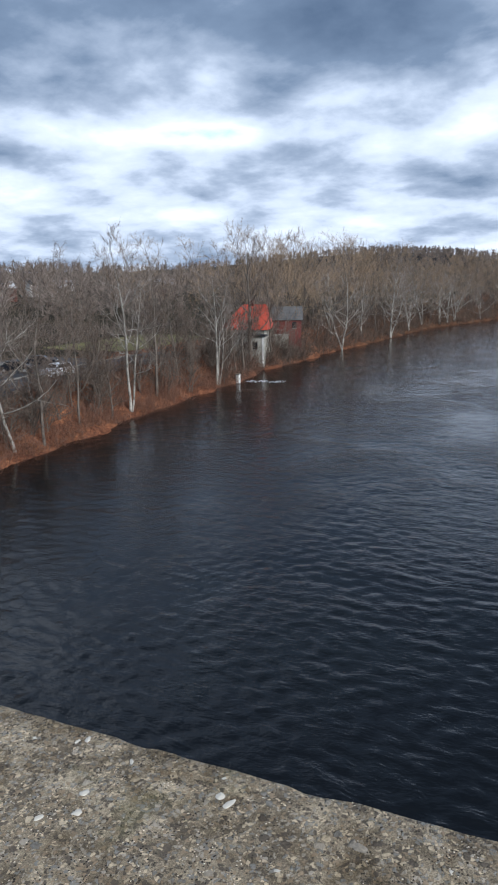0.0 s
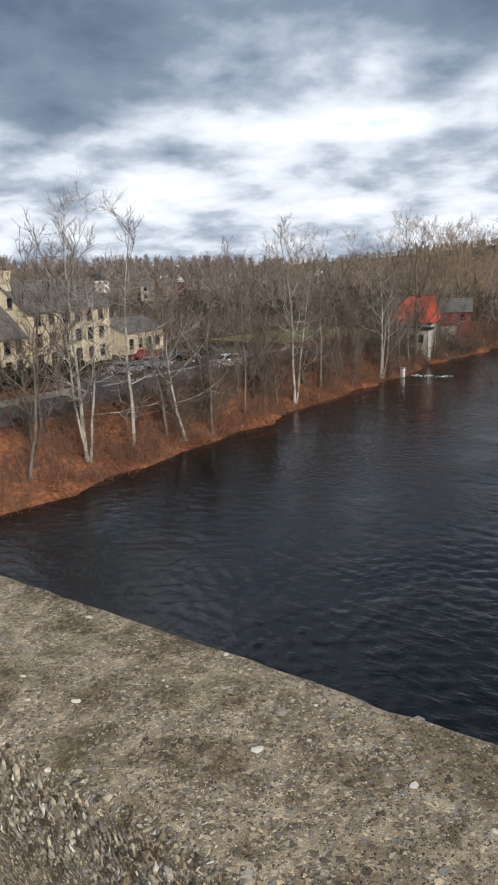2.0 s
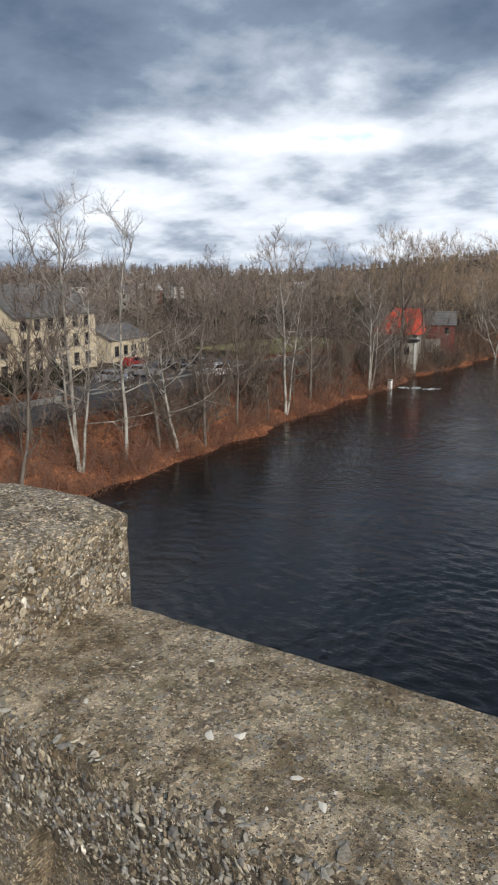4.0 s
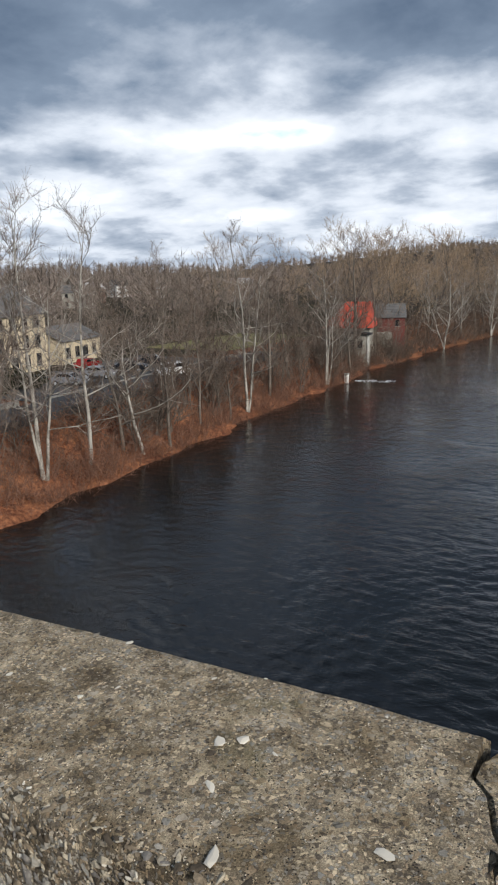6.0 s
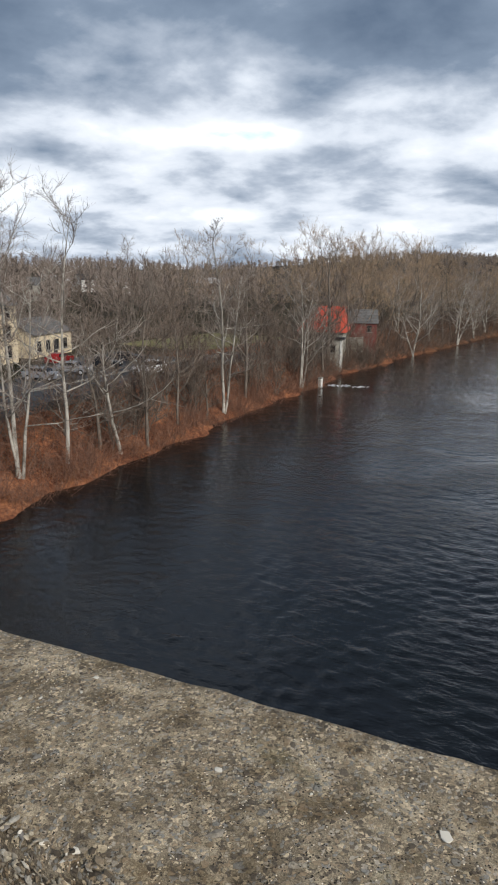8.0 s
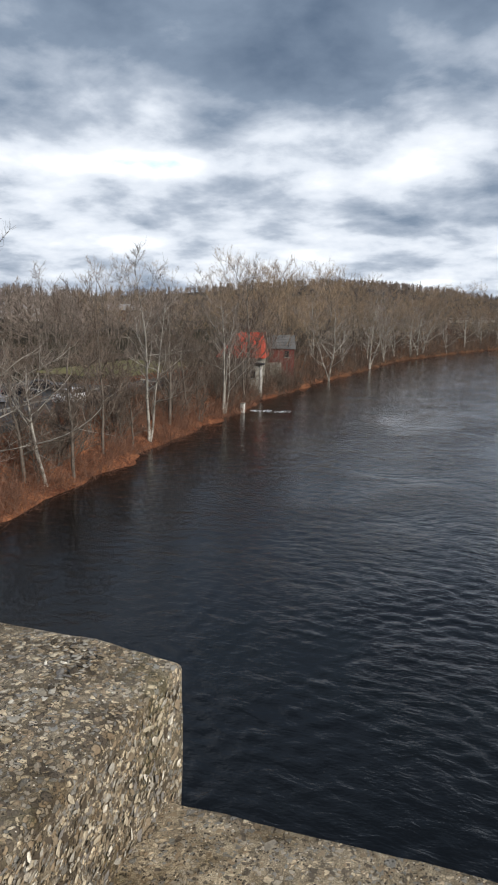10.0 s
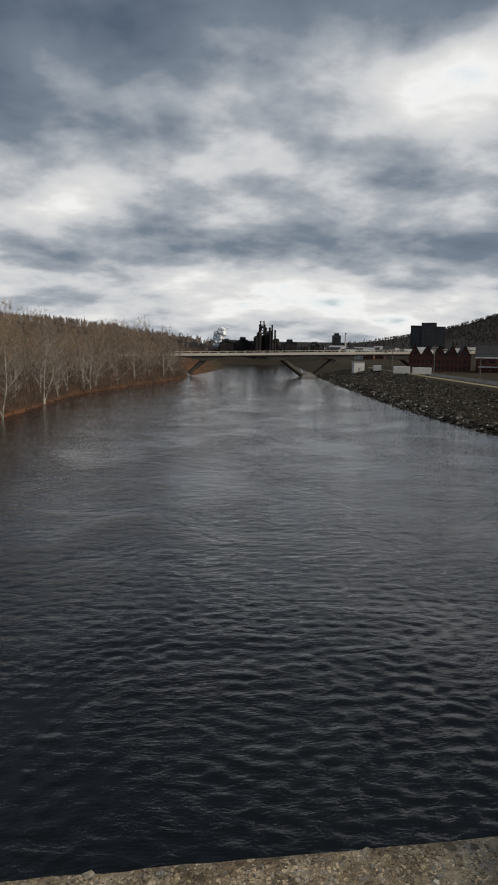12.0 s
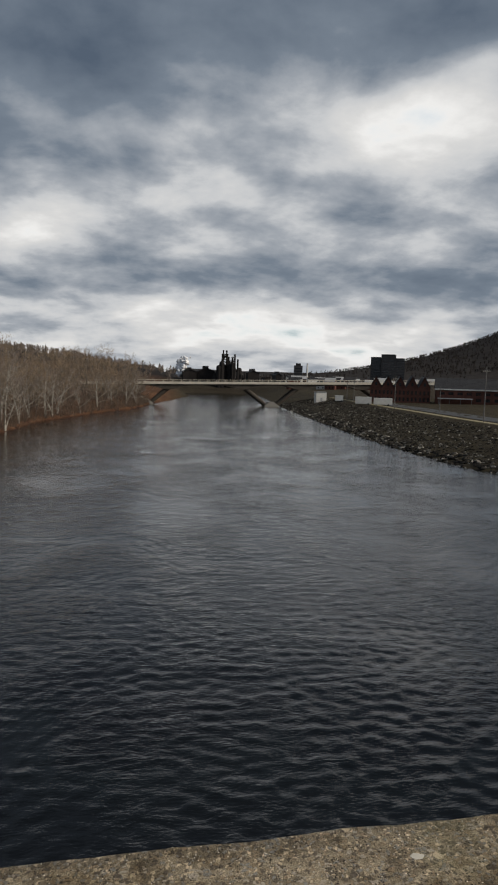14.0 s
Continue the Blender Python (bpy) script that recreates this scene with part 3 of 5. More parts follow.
def flakes_on(root, x0, x1, count, seed):
    rng = np.random.default_rng(seed)
    x, y = rng.uniform(x0, x1, count), rng.uniform(-0.43, -0.01, count)
    p = np.stack([x, y, rail_top(x) + 0.001], 1)
    scatter_stones("pale_chips", p, 0.004 + 0.011 * rng.random(count) ** 2, MAT["deck"], root, "pale flat stone chips in the worn top", rng, 0.16)


# an eight-faced splinter, flat on top
CHIP_V = np.array([(1, 0, 0.2), (0.6, 0.8, 0.3), (-0.5, 0.9, 0.2), (-1, -0.1, 0.3), (-0.3, -0.9, 0.2), (0.7, -0.7, 0.3), (0.1, 0.1, 0.6), (0, 0, -0.6)], float)
CHIP_F = np.array([(i, (i + 1) % 6, 6) for i in range(6)] + [((i + 1) % 6, i, 7) for i in range(6)])


def chips_on(root, lo, hi, facing, count, seed, big):
    """Chips of stone standing out of a worn face; facing: the axis that the face looks along."""
    rng = np.random.default_rng(seed)
    chunks = []
    for _ in range(count):
        p = np.array([rng.uniform(a, b) for a, b in zip(lo, hi)])
        s = 0.0028 + big * rng.random() ** 3.2
        v = CHIP_V * (1 + rng.uniform(-0.4, 0.5, (len(CHIP_V), 1))) * np.array([s * rng.uniform(0.8, 1.5), s * rng.uniform(0.5, 1.0), s * 0.42])
        a = rng.uniform(0, 6.28)
        c, q = math.cos(a), math.sin(a)
        v = v @ np.array([[c, q, 0], [-q, c, 0], [0, 0, 1]])
        tilt = rng.normal(0, 0.16, 2)
        v[:, 2] += v[:, 0] * tilt[0] + v[:, 1] * tilt[1]
        v = np.roll(v, facing - 2, axis=1) + p
        v[:, 2] += GRADE * v[:, 0] + 16.005
        chunks.append((v, CHIP_F))
    v, f = joined(chunks)
    ob = part("stone_chips", mesh_of("stone_chips", v, f, MAT["chips"]), None, root, "angular stone chips laid bare by weather")
    ob["kind"] = "stuff"


ends = sorted(POSTS)
runs = []
edge = -14.0
for a, b in ends:
    runs.append((edge, a))
    edge = b
runs.append((edge, 16.0))
k = 0
for a, b in runs:
    if a < 2.65 < b:
        pieces = [((lambda y, a=a: a), crack_x), ((lambda y: crack_x(y) + 0.009 + (0.045 if y > -0.02 else 0.02 if y > -0.06 else 0.0)), (lambda y, b=b: b))]
    else:
        pieces = [((lambda y, a=a: a), (lambda y, b=b: b))]
    for p, q in pieces:
        rail = build_rail(p, q, 3.0 + round(a))
        gravel_on(rail, p(-0.2) + 0.02, q(-0.2) - 0.02, -0.42, -0.01, 0.0, int(210 * (q(-0.2) - p(-0.2))), 100 + k)
        flakes_on(rail, p(-0.2) + 0.02, q(-0.2) - 0.02, int(16 * (q(-0.2) - p(-0.2))), 140 + k)
        if -4.5 < p(0) and q(0) < 11:
            chips_on(rail, (p(-0.4) + 0.01, -0.474, -0.19), (q(-0.4) - 0.01, -0.468, -0.035), 1, int(2600 * (q(-0.4) - p(-0.4))), 160 + k, 0.008)
            chips_on(rail, (p(-0.4) + 0.01, -0.462, -0.012), (q(-0.4) - 0.01, -0.435, -0.004), 2, int(420 * (q(-0.4) - p(-0.4))), 180 + k, 0.006)
        k += 1
for i, (a, b) in enumerate(ends):
    post = build_post(a, b, 11.0 + i)
    if -4.5 < a < 10:
        chips_on(post, (a + 0.008, -0.477, -0.5), (b - 0.008, -0.471, 0.205), 1, 4200, 210 + i, 0.010)
        chips_on(post, (a + 0.105, -0.44, 0.231), (b - 0.12, 0.02, 0.236), 2, 2400, 220 + i, 0.0045)
        chips_on(post, (b - 0.003, -0.45, -0.02), (b + 0.003, 0.02, 0.19), 0, 1300, 230 + i, 0.005)
deck = thing("bridge_deck", pose(0, 0, 0), "plain concrete bridge deck and pavement behind the parapet", "bridge", kind="structure")
bm = box(-60, 75, -11.0, -0.02, -2.2, -0.9)
part("slab", skewed(bm), MAT["concrete"], deck)
bm = box(-60, 75, -11.0, -10.6, -0.9, 0.0)
part("far_parapet", skewed(bm), MAT["concrete"], deck)
bm = box(-60, 75, -10.6, -2.0, -0.98, -0.896)
part("roadway", skewed(bm), MAT["asphalt"], deck)


# ---- bare trees ----
def unit(v):
    return v / (np.linalg.norm(v) + 1e-9)


def wander(rng, p, d, length, steps, bend, lift):
    pts = [p]
    for _ in range(steps):
        d = unit(d + rng.normal(0, bend, 3) + np.array([0, 0, lift]))
        p = p + d * length / steps
        pts.append(p)
    return np.array(pts), d


def grow(seed, height, radius, leans=((0, 0),), limbs=13, subs=5, twigs=5, spread=0.33, bare=0.28, twig_r=0.022, bend=0.05, rise=(0.35, 1.1), pale_subs=False):
    """A leafless tree: stems with limbs, branches and twigs. Returns thick and thin rods."""
    rng = np.random.default_rng(seed)
    thick, thin = [], []

    def chain(pts, r0, r1, out):
        r = np.linspace(r0, r1, len(pts))
        for i in range(len(pts) - 1):
            out.append((pts[i], pts[i + 1], r[i], r[i + 1]))

    for j, (lx, ly) in enumerate(leans):
        h = height * (1 if j == 0 else rng.uniform(0.75, 0.95))
        r = radius * (1 if j == 0 else 0.75)
        d0 = unit(np.array([lx, ly, 1.0]))
        stem, _ = wander(rng, np.array([0.12 * j, 0.1 * j, -0.4]), d0, h, 12, bend, 0.03)
        chain(stem, r, r * 0.12, thick)
        for i in range(limbs):
            s = bare + (0.98 - bare) * ((i + rng.random()) / limbs)
            k = min(int(s * 12), 11)
            p = stem[k] + (stem[k + 1] - stem[k]) * (s * 12 - k)
            a = i * 2.4 + rng.uniform(-0.6, 0.6)
            up = rng.uniform(*rise) + 0.9 * max(0.0, s - 0.5)
            d = unit(np.array([math.cos(a), math.sin(a), up]))
            ln = h * spread * (1.15 - 0.75 * s) * rng.uniform(0.7, 1.25)
            lr = max(r * (1.1 - s) * 0.5, 0.03)
            limb, _ = wander(rng, p, d, ln, 5, 0.15, 0.09)
            chain(limb, lr, 0.02, thick)
            for b in range(subs):
                t = 0.25 + 0.75 * (b + rng.random()) / subs
                q = limb[min(int(t * 5), 4)] + (limb[min(int(t * 5), 4) + 1] - limb[min(int(t * 5), 4)]) * (t * 5 - min(int(t * 5), 4))
                sub, _ = wander(rng, q, unit(rng.normal(0, 1, 3) * 0.75 + d * 0.6 + np.array([0, 0, 0.35])), ln * rng.uniform(0.28, 0.5), 3, 0.2, 0.08)
                chain(sub, max(lr * 0.25, twig_r * 1.3), twig_r, thick if pale_subs else thin)
                way = unit(sub[3] - sub[0])
                for _t in range(twigs):
                    w = sub[rng.integers(1, 4)]
                    e = w + unit(rng.normal(0, 0.5, 3) + way * 0.6 + np.array([0, 0, 0.4])) * rng.uniform(0.4, 1.2) * min(height / 18, ln * 0.32)
                    thin.append((w, e, twig_r, twig_r * 0.45))
    def arrays(rods, n):
        p, q, a, b = zip(*rods)
        return tubes(np.array(p), np.array(q), np.array(a), np.array(b), n)
    return arrays(thick, 6), arrays(thin, 3)


def tree_proto(name, mat, twig_mat, label, category, group, **kw):
    (tv, tf), (nv, nf) = grow(**kw)
    root = thing(name, pose(0, 0, 0), label, category, group)
    part("trunk", mesh_of("trunk", tv, tf, MAT[mat], True), None, root)
    part("crown", mesh_of("crown", nv, nf, MAT[twig_mat]), None, root)
    return root


def at_ground(x, y, turn=0.0, scale=1.0, sink=0.0):
    return pose(x, y, float(land(x, y)) - sink, 0, 0, turn) @ Matrix.Scale(scale, 4)


def placed(root, x, y, turn=0.0, scale=1.0):
    root.matrix_basis = at_ground(x, y, turn, scale)
    return root


SYC = "bare sycamore with pale peeling bark on the leafy river bank"
SYCAMORES = [
    (-40.6, 37.7, 21.0, 0.26, ((0.02, 0.03), (-0.10, -0.05), (0.10, 0.06)), 12, 0.28),
    (-40.6, 43.2, 20.5, 0.24, ((0.02, 0.10),), 11, 0.30),
    (-40.4, 50.2, 11.5, 0.27, ((-0.10, -0.09),), 9, 0.62),
    (-42.6, 72.8, 21.5, 0.25, ((-0.01, 0.0), (0.12, 0.10)), 12, 0.26),
    (-44.2, 99.0, 17.5, 0.24, ((-0.03, -0.10), (0.05, 0.12), (0.10, 0.30)), 8, 0.38),
    (-43.6, 160.0, 18.0, 0.28, ((0.05, 0.16), (0.0, 0.02)), 11, 0.36),
    (-41.5, 196.0, 19.0, 0.30, ((0.0, 0.05), (0.06, 0.2)), 11, 0.36),
    (-41.8, 236.0, 18.0, 0.30, ((0.05, -0.1), (0.0, 0.15)), 11, 0.40),
    (-36.0, 262.0, 18.0, 0.30, ((0.1, 0.1), (-0.05, 0.0), (0.2, -0.1)), 10, 0.40),
    (-25.0, 306.0, 17.0, 0.32, ((0.1, 0.05), (0.0, -0.15)), 10, 0.42),
    (-14.0, 342.0, 17.0, 0.32, ((0.1, 0.0), (0.05, 0.2)), 10, 0.42),
]
GROVE = []
for i, (x, y, h, r, leans, limbs, spread) in enumerate(SYCAMORES):
    t = tree_proto("sycamore_tree", "sycamore", "twig", SYC, "tree", "riverside sycamores", seed=40 + i, height=h, radius=r * (0.8 if y < 150 else 0.9), leans=leans, limbs=limbs, subs=7, twigs=14, spread=spread * (1.2 if y < 150 else 1.45), bare=0.4 if h < 12 else 0.27 if y < 150 else 0.18, bend=0.045 if h > 12 and y < 150 else 0.09, rise=(0.1, 1.1), pale_subs=True, twig_r=0.011)
    GROVE.append(placed(t, x, y))
shift = np.random.default_rng(17)
for i, y in enumerate((172, 184, 211, 219, 247, 253, 281, 327, 333, 364)):
    x = float(np.interp(y, LEFT[:, 0], LEFT[:, 1])) - shift.uniform(0.8, 9.0)
    m = at_ground(x, y, shift.uniform(0, 360), shift.uniform(0.55, 1.08), 0.1)
    copy_thing(GROVE[5 + i % 6], m).scale = m.to_scale()

DARK = "dark bare broadleaf tree among brush on the river bank"
BANK = [(-40.3, 54.2, 17.0, 0.18), (-44.6, 82.0, 16, 0.24), (-46.2, 91.0, 15, 0.2), (-47.5, 118.5, 21, 0.42), (-44.5, 36.0, 16, 0.2), (-42.0, 62.0, 15, 0.16), (-39.5, 31.0, 15, 0.18), (-45.5, 108.0, 14, 0.2), (-46.0, 112.5, 15, 0.2), (-46.8, 126.0, 17, 0.25), (-41.6, 48.6, 11.5, 0.2), (-53.5, 44.5, 16.0, 0.25), (-42.4, 68.5, 9.0, 0.14)]
for i, (x, y, h, r) in enumerate(BANK):
    t = tree_proto("bank_tree", "bark", "twig_dark", DARK, "tree", "dark bank trees", seed=70 + i, height=h, radius=r, limbs=13, subs=6, twigs=8, spread=0.38, bare=0.2, twig_r=0.017, bend=0.08)
    placed(t, x, y, 0)

# wood trees: six growths, set out many times
PROTO = []
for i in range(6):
    # the last two growths have sunlight painted into their twigs
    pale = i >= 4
    PROTO.append(tree_proto("wood_tree", "bark", "twig_sunlit" if pale else "twig", "bare grey-brown woodland tree with dense fine twigs", "tree", "woodland trees", seed=200 + i, height=17.5 + 0.8 * i, radius=0.2, limbs=12 if i % 3 else 8, subs=7, twigs=9, spread=0.46, bare=0.16, twig_r=0.017, bend=0.10, rise=(0.25, 1.2), leans=((0.05, 0.0),) if i % 3 else ((0.0, 0.08), (0.25, -0.14))))


def clear_of_buildings(x, y):
    """True where the wood may stand: not on road, lot or house."""
    if -66 < x < -44.5 and 15 < y < 92:
        return False
    if -84 < x < -60 and 36 < y < 98:
        return False
    if -66 < x < -43 and 98 < y < 132:
        return False
    if -82 < x < -60 and 96 < y < 132:
        return False
    return True


def wood_places():
    rng = np.random.default_rng(8)
    spots = []
    def fill(n, fx, ylo, yhi, gap):
        made = tries = 0
        while made < n and tries < n * 40:
            tries += 1
            y = rng.uniform(ylo, yhi)
            d = fx(rng)
            x = np.interp(y, LEFT[:, 0], LEFT[:, 1]) - d
            if clear_of_buildings(x, y) and all((x - a) ** 2 + (y - b) ** 2 > gap * gap for a, b in spots):
                spots.append((float(x), float(y)))
                made += 1
    fill(96, lambda r: r.uniform(2.5, 20), 128, 390, 3.6)
    fill(80, lambda r: r.uniform(18, 75), 105, 400, 4.2)
    fill(84, lambda r: r.uniform(30, 130), 30, 140, 4.4)
    fill(14, lambda r: r.uniform(26, 60), -5, 40, 4.0)
    fill(8, lambda r: r.uniform(5, 9), 76, 128, 3.0)
    return spots


SPOTS = wood_places()
rng = np.random.default_rng(21)
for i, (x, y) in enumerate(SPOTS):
    # beyond y 140 most trees take the twigs with painted sunlight
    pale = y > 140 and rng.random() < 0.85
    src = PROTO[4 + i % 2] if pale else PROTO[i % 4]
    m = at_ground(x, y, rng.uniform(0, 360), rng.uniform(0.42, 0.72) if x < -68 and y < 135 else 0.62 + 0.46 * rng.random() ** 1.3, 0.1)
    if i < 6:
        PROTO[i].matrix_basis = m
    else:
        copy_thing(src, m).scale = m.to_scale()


# saplings crowding the bank between the large trees
SAPS = [tree_proto("sapling", "bark", "twig_dark", "thin bare sapling crowding the brushy river bank", "tree", "bank saplings", seed=260 + i, height=8.0 + 1.6 * i, radius=0.09, limbs=13, subs=4, twigs=5, spread=0.36, bare=0.08, twig_r=0.016, leans=((0.06, 0.0), (-0.12, 0.1), (0.15, -0.12)), bend=0.09) for i in range(3)]
for i in range(40):
    y = rng.uniform(14, 132)
    x = float(np.interp(y, LEFT[:, 0], LEFT[:, 1])) - (rng.uniform(0.8, 7.2) if i < 36 else rng.uniform(14.2, 16.5))
    m = at_ground(x, y, rng.uniform(0, 360), rng.uniform(0.6, 1.15), 0.1)
    if i < 3:
        SAPS[i].matrix_basis = m
    else:
        copy_thing(SAPS[i % 3], m).scale = m.to_scale()

more = np.random.default_rng(91)
for i in range(13):
    y = more.uniform(96, 140) if i < 6 else more.uniform(30, 96)
    x = float(np.interp(y, LEFT[:, 0], LEFT[:, 1])) - more.uniform(0.8, 4.6)
    m = at_ground(x, y, more.uniform(0, 360), more.uniform(0.7, 1.2), 0.1)
    copy_thing(SAPS[i % 3], m).scale = m.to_scale()


def far_wood(name, label, places, seed, mat, tall, twigs=46, thick=0.16):
    """A distant wood: many small bare trees joined."""
    rng = np.random.default_rng(seed)
    ps, qs, a, b = [], [], [], []
    for x, y in places:
        z = float(land(x, y))
        h = tall * rng.uniform(0.7, 1.15)
        c = np.array([x, y, z])
        ps.append(c - [0, 0, 0.5]); qs.append(c + [0, 0, h * 0.9]); a.append(0.3); b.append(0.08)
        for _ in range(twigs):
            s = rng.uniform(0.08, 0.95)
            ang = rng.uniform(0, 6.28)
            w = h * 0.3 * math.sin(math.pi * min(1, 0.25 + s * 0.72)) * rng.uniform(0.5, 1.15)
            p = c + [0, 0, h * s * 0.8]
            q = p + np.array([math.cos(ang) * w, math.sin(ang) * w, h * rng.uniform(0.06, 0.24)])
            ps.append(p); qs.append(q); a.append(thick); b.append(thick * 0.35)
            m = (p + q) / 2
            ps.append(m); qs.append(m + rng.normal(0, 0.09 * h, 3)); a.append(thick * 0.7); b.append(thick * 0.3)
    v, f = tubes(np.array(ps), np.array(qs), np.array(a), np.array(b), 3)
    ob = new(name, mesh_of(name, v, f, MAT[mat]))
    tagged(ob, label, "woods", kind="stuff")
    ob["kind"] = "stuff"


rng = np.random.default_rng(33)
back = [(-120 - 420 * rng.random() ** 1.3, rng.uniform(20, 520)) for _ in range(900)]
far_wood("wood_edge", "brown leafless woods behind the river houses", back, 34, "twig", 15, 40, 0.14)
hill = [(rng.normal(-190, 130), rng.normal(860, 150)) for _ in range(1300)] + [(rng.uniform(-60, 20) - 25, rng.uniform(400, 640)) for _ in range(200)]
hill = [(x, y) for x, y in hill if x < np.interp(y, LEFT[:, 0], LEFT[:, 1]) - 4 or y > 760]
far_wood("hill_wood", "leafless woods on the hill above the river bend", hill, 35, "twig", 10, 13, 0.34)
ridge = [(rng.uniform(500, 1500), rng.uniform(1100, 1900)) for _ in range(3400)] + [(rng.uniform(-500, 500), rng.uniform(1000, 1800)) for _ in range(700)]
far_wood("ridge_wood", "dark leafless woods on the far hills", ridge, 36, "far_twig", 8, 7, 0.8)


def build_brush(name, label, mat, count, seed, ylo, yhi, dlo, dhi, height, r):
    """Dense stems and dead leaves along the bank."""
    rng = np.random.default_rng(seed)
    y = rng.uniform(ylo, yhi, count)
    y += rng.normal(0, 1.5, count)
    d = dlo + (dhi - dlo) * rng.random(count) ** 1.2
    x = np.interp(y, LEFT[:, 0], LEFT[:, 1]) - d
    p = np.stack([x, y, land(x, y) - 0.1], 1)
    way = rng.normal(0, 0.5, (count, 3)) + np.array([0.15, 0, 1.0])
    h = height * rng.uniform(0.3, 1.0, count) ** 1.5 * (0.55 + 0.45 * np.sin(y * 0.55) * np.cos(y * 0.21 + d))
    q = p + way * h[:, None]
    k = rng.integers(0, count, count * 2)
    m = p[k] + (q[k] - p[k]) * rng.uniform(0.3, 1, (count * 2, 1))
    e = m + (rng.normal(0, 0.32, (count * 2, 3)) + [0, 0, 0.12]) * np.minimum(h[k], 1.8)[:, None] * 0.8
    v, f = tubes(np.concatenate([p, m]), np.concatenate([q, e]), np.full(count * 3, r), np.full(count * 3, r * 0.4), 3)
    ob = new(name, mesh_of(name, v, f, MAT[mat]))
    tagged(ob, label, "brush", kind="stuff")


build_brush("bank_brush", "tangled reddish-brown leafless brush on the river bank", "brush", 15000, 50, 8, 130, 0.2, 9, 3.0, 0.018)
build_brush("leaf_brush", "low drifts of rusty dead leaves and grass at the waterline", "leaf", 11000, 51, 8, 150, -0.1, 8, 0.55, 0.025)
build_brush("wood_brush", "grey-brown undergrowth along the wooded bank", "twig_dark", 13000, 52, 120, 400, 0.3, 14, 6.5, 0.032)
build_brush("road_brush", "leafless scrub between the trees and the riverside road", "twig_dark", 2200, 53, 74, 135, 4, 9, 2.8, 0.022)
build_brush("yard_brush", "bare scrub beyond the parking ground", "twig", 5000, 54, 20, 140, 36, 90, 4.0, 0.035)
build_brush("bank_scrub", "dark leafless scrub high on the river bank", "twig_dark", 5000, 57, 10, 130, 2.5, 9.0, 2.3, 0.015)
build_brush("overhang", "dark bare brush leaning over the water's edge", "brush", 2600, 56, 10, 135, -0.9, 1.4, 2.4, 0.016)
build_brush("river_house_brush", "tangled dark brush below the river houses", "twig_dark", 2600, 58, 104, 142, 0.2, 4.6, 4.6, 0.020)
build_brush("water_grass", "pale dry grass at the far waterline", "brush", 4000, 55, 150, 400, -0.1, 4, 0.9, 0.05)


# ---- riverside road, houses and cars ----
def road_strip(name, label, mat, offset, width, ylo, yhi, z0, lift, step=3.0):
    ys = np.arange(ylo, yhi + 0.1, step)
    bm = bmesh.new()
    rows = []
    for y in ys:
        c = np.interp(y, LEFT[:, 0], LEFT[:, 1]) - offset
        rows.append([bm.verts.new(p) for p in ((c - width / 2, y, z0 - 0.6), (c - width / 2, y, z0 + lift), (c + width / 2, y, z0 + lift), (c + width / 2, y, z0 - 0.6))])
    for a, b in zip(rows, rows[1:]):
        for i in range(3):
            bm.faces.new((a[i], a[i + 1], b[i + 1], b[i]))
    bmesh.ops.recalc_face_normals(bm, faces=bm.faces)
    return tagged(part(name, bm, MAT[mat]), label, "road", kind="structure")


road_strip("road", "narrow asphalt road along the top of the river bank", "asphalt", 10.6, 5.4, 6, 100, 5.0, 0.12)
road_strip("parking_ground", "worn asphalt parking ground beside the riverside road", "asphalt", 21.0, 15.0, 48, 88, 5.0, 0.10)
road_strip("kerb_wall", "low pale stone kerb wall along the road", "concrete", 13.9, 0.5, 16, 47, 5.0, 0.55)
road_strip("kerb", "pale concrete kerb between road and parking ground", "concrete", 13.6, 0.3, 50, 92, 5.0, 0.24)


def build_lawn():
    rng = np.random.default_rng(64)
    gx, gy = np.meshgrid(np.linspace(-79, -61, 25), np.linspace(97, 131, 40))
    gz = land(gx, gy) + 0.12 + rng.normal(0, 0.03, gx.shape)
    gz[0], gz[-1], gz[:, 0], gz[:, -1] = (land(gx, gy)[k] - 0.2 for k in (0, -1, (slice(None), 0), (slice(None), -1)))
    i = np.arange(39)[:, None] * 25 + np.arange(24)[None]
    f = np.stack([i, i + 1, i + 26, i + 25], -1).reshape(-1, 4)
    tagged(new("lawn", mesh_of("lawn", np.stack([gx, gy, gz], -1).reshape(-1, 3), f, MAT["lawn"], True)), "dull olive winter lawn behind the river road", "lawn", kind="structure")


build_lawn()


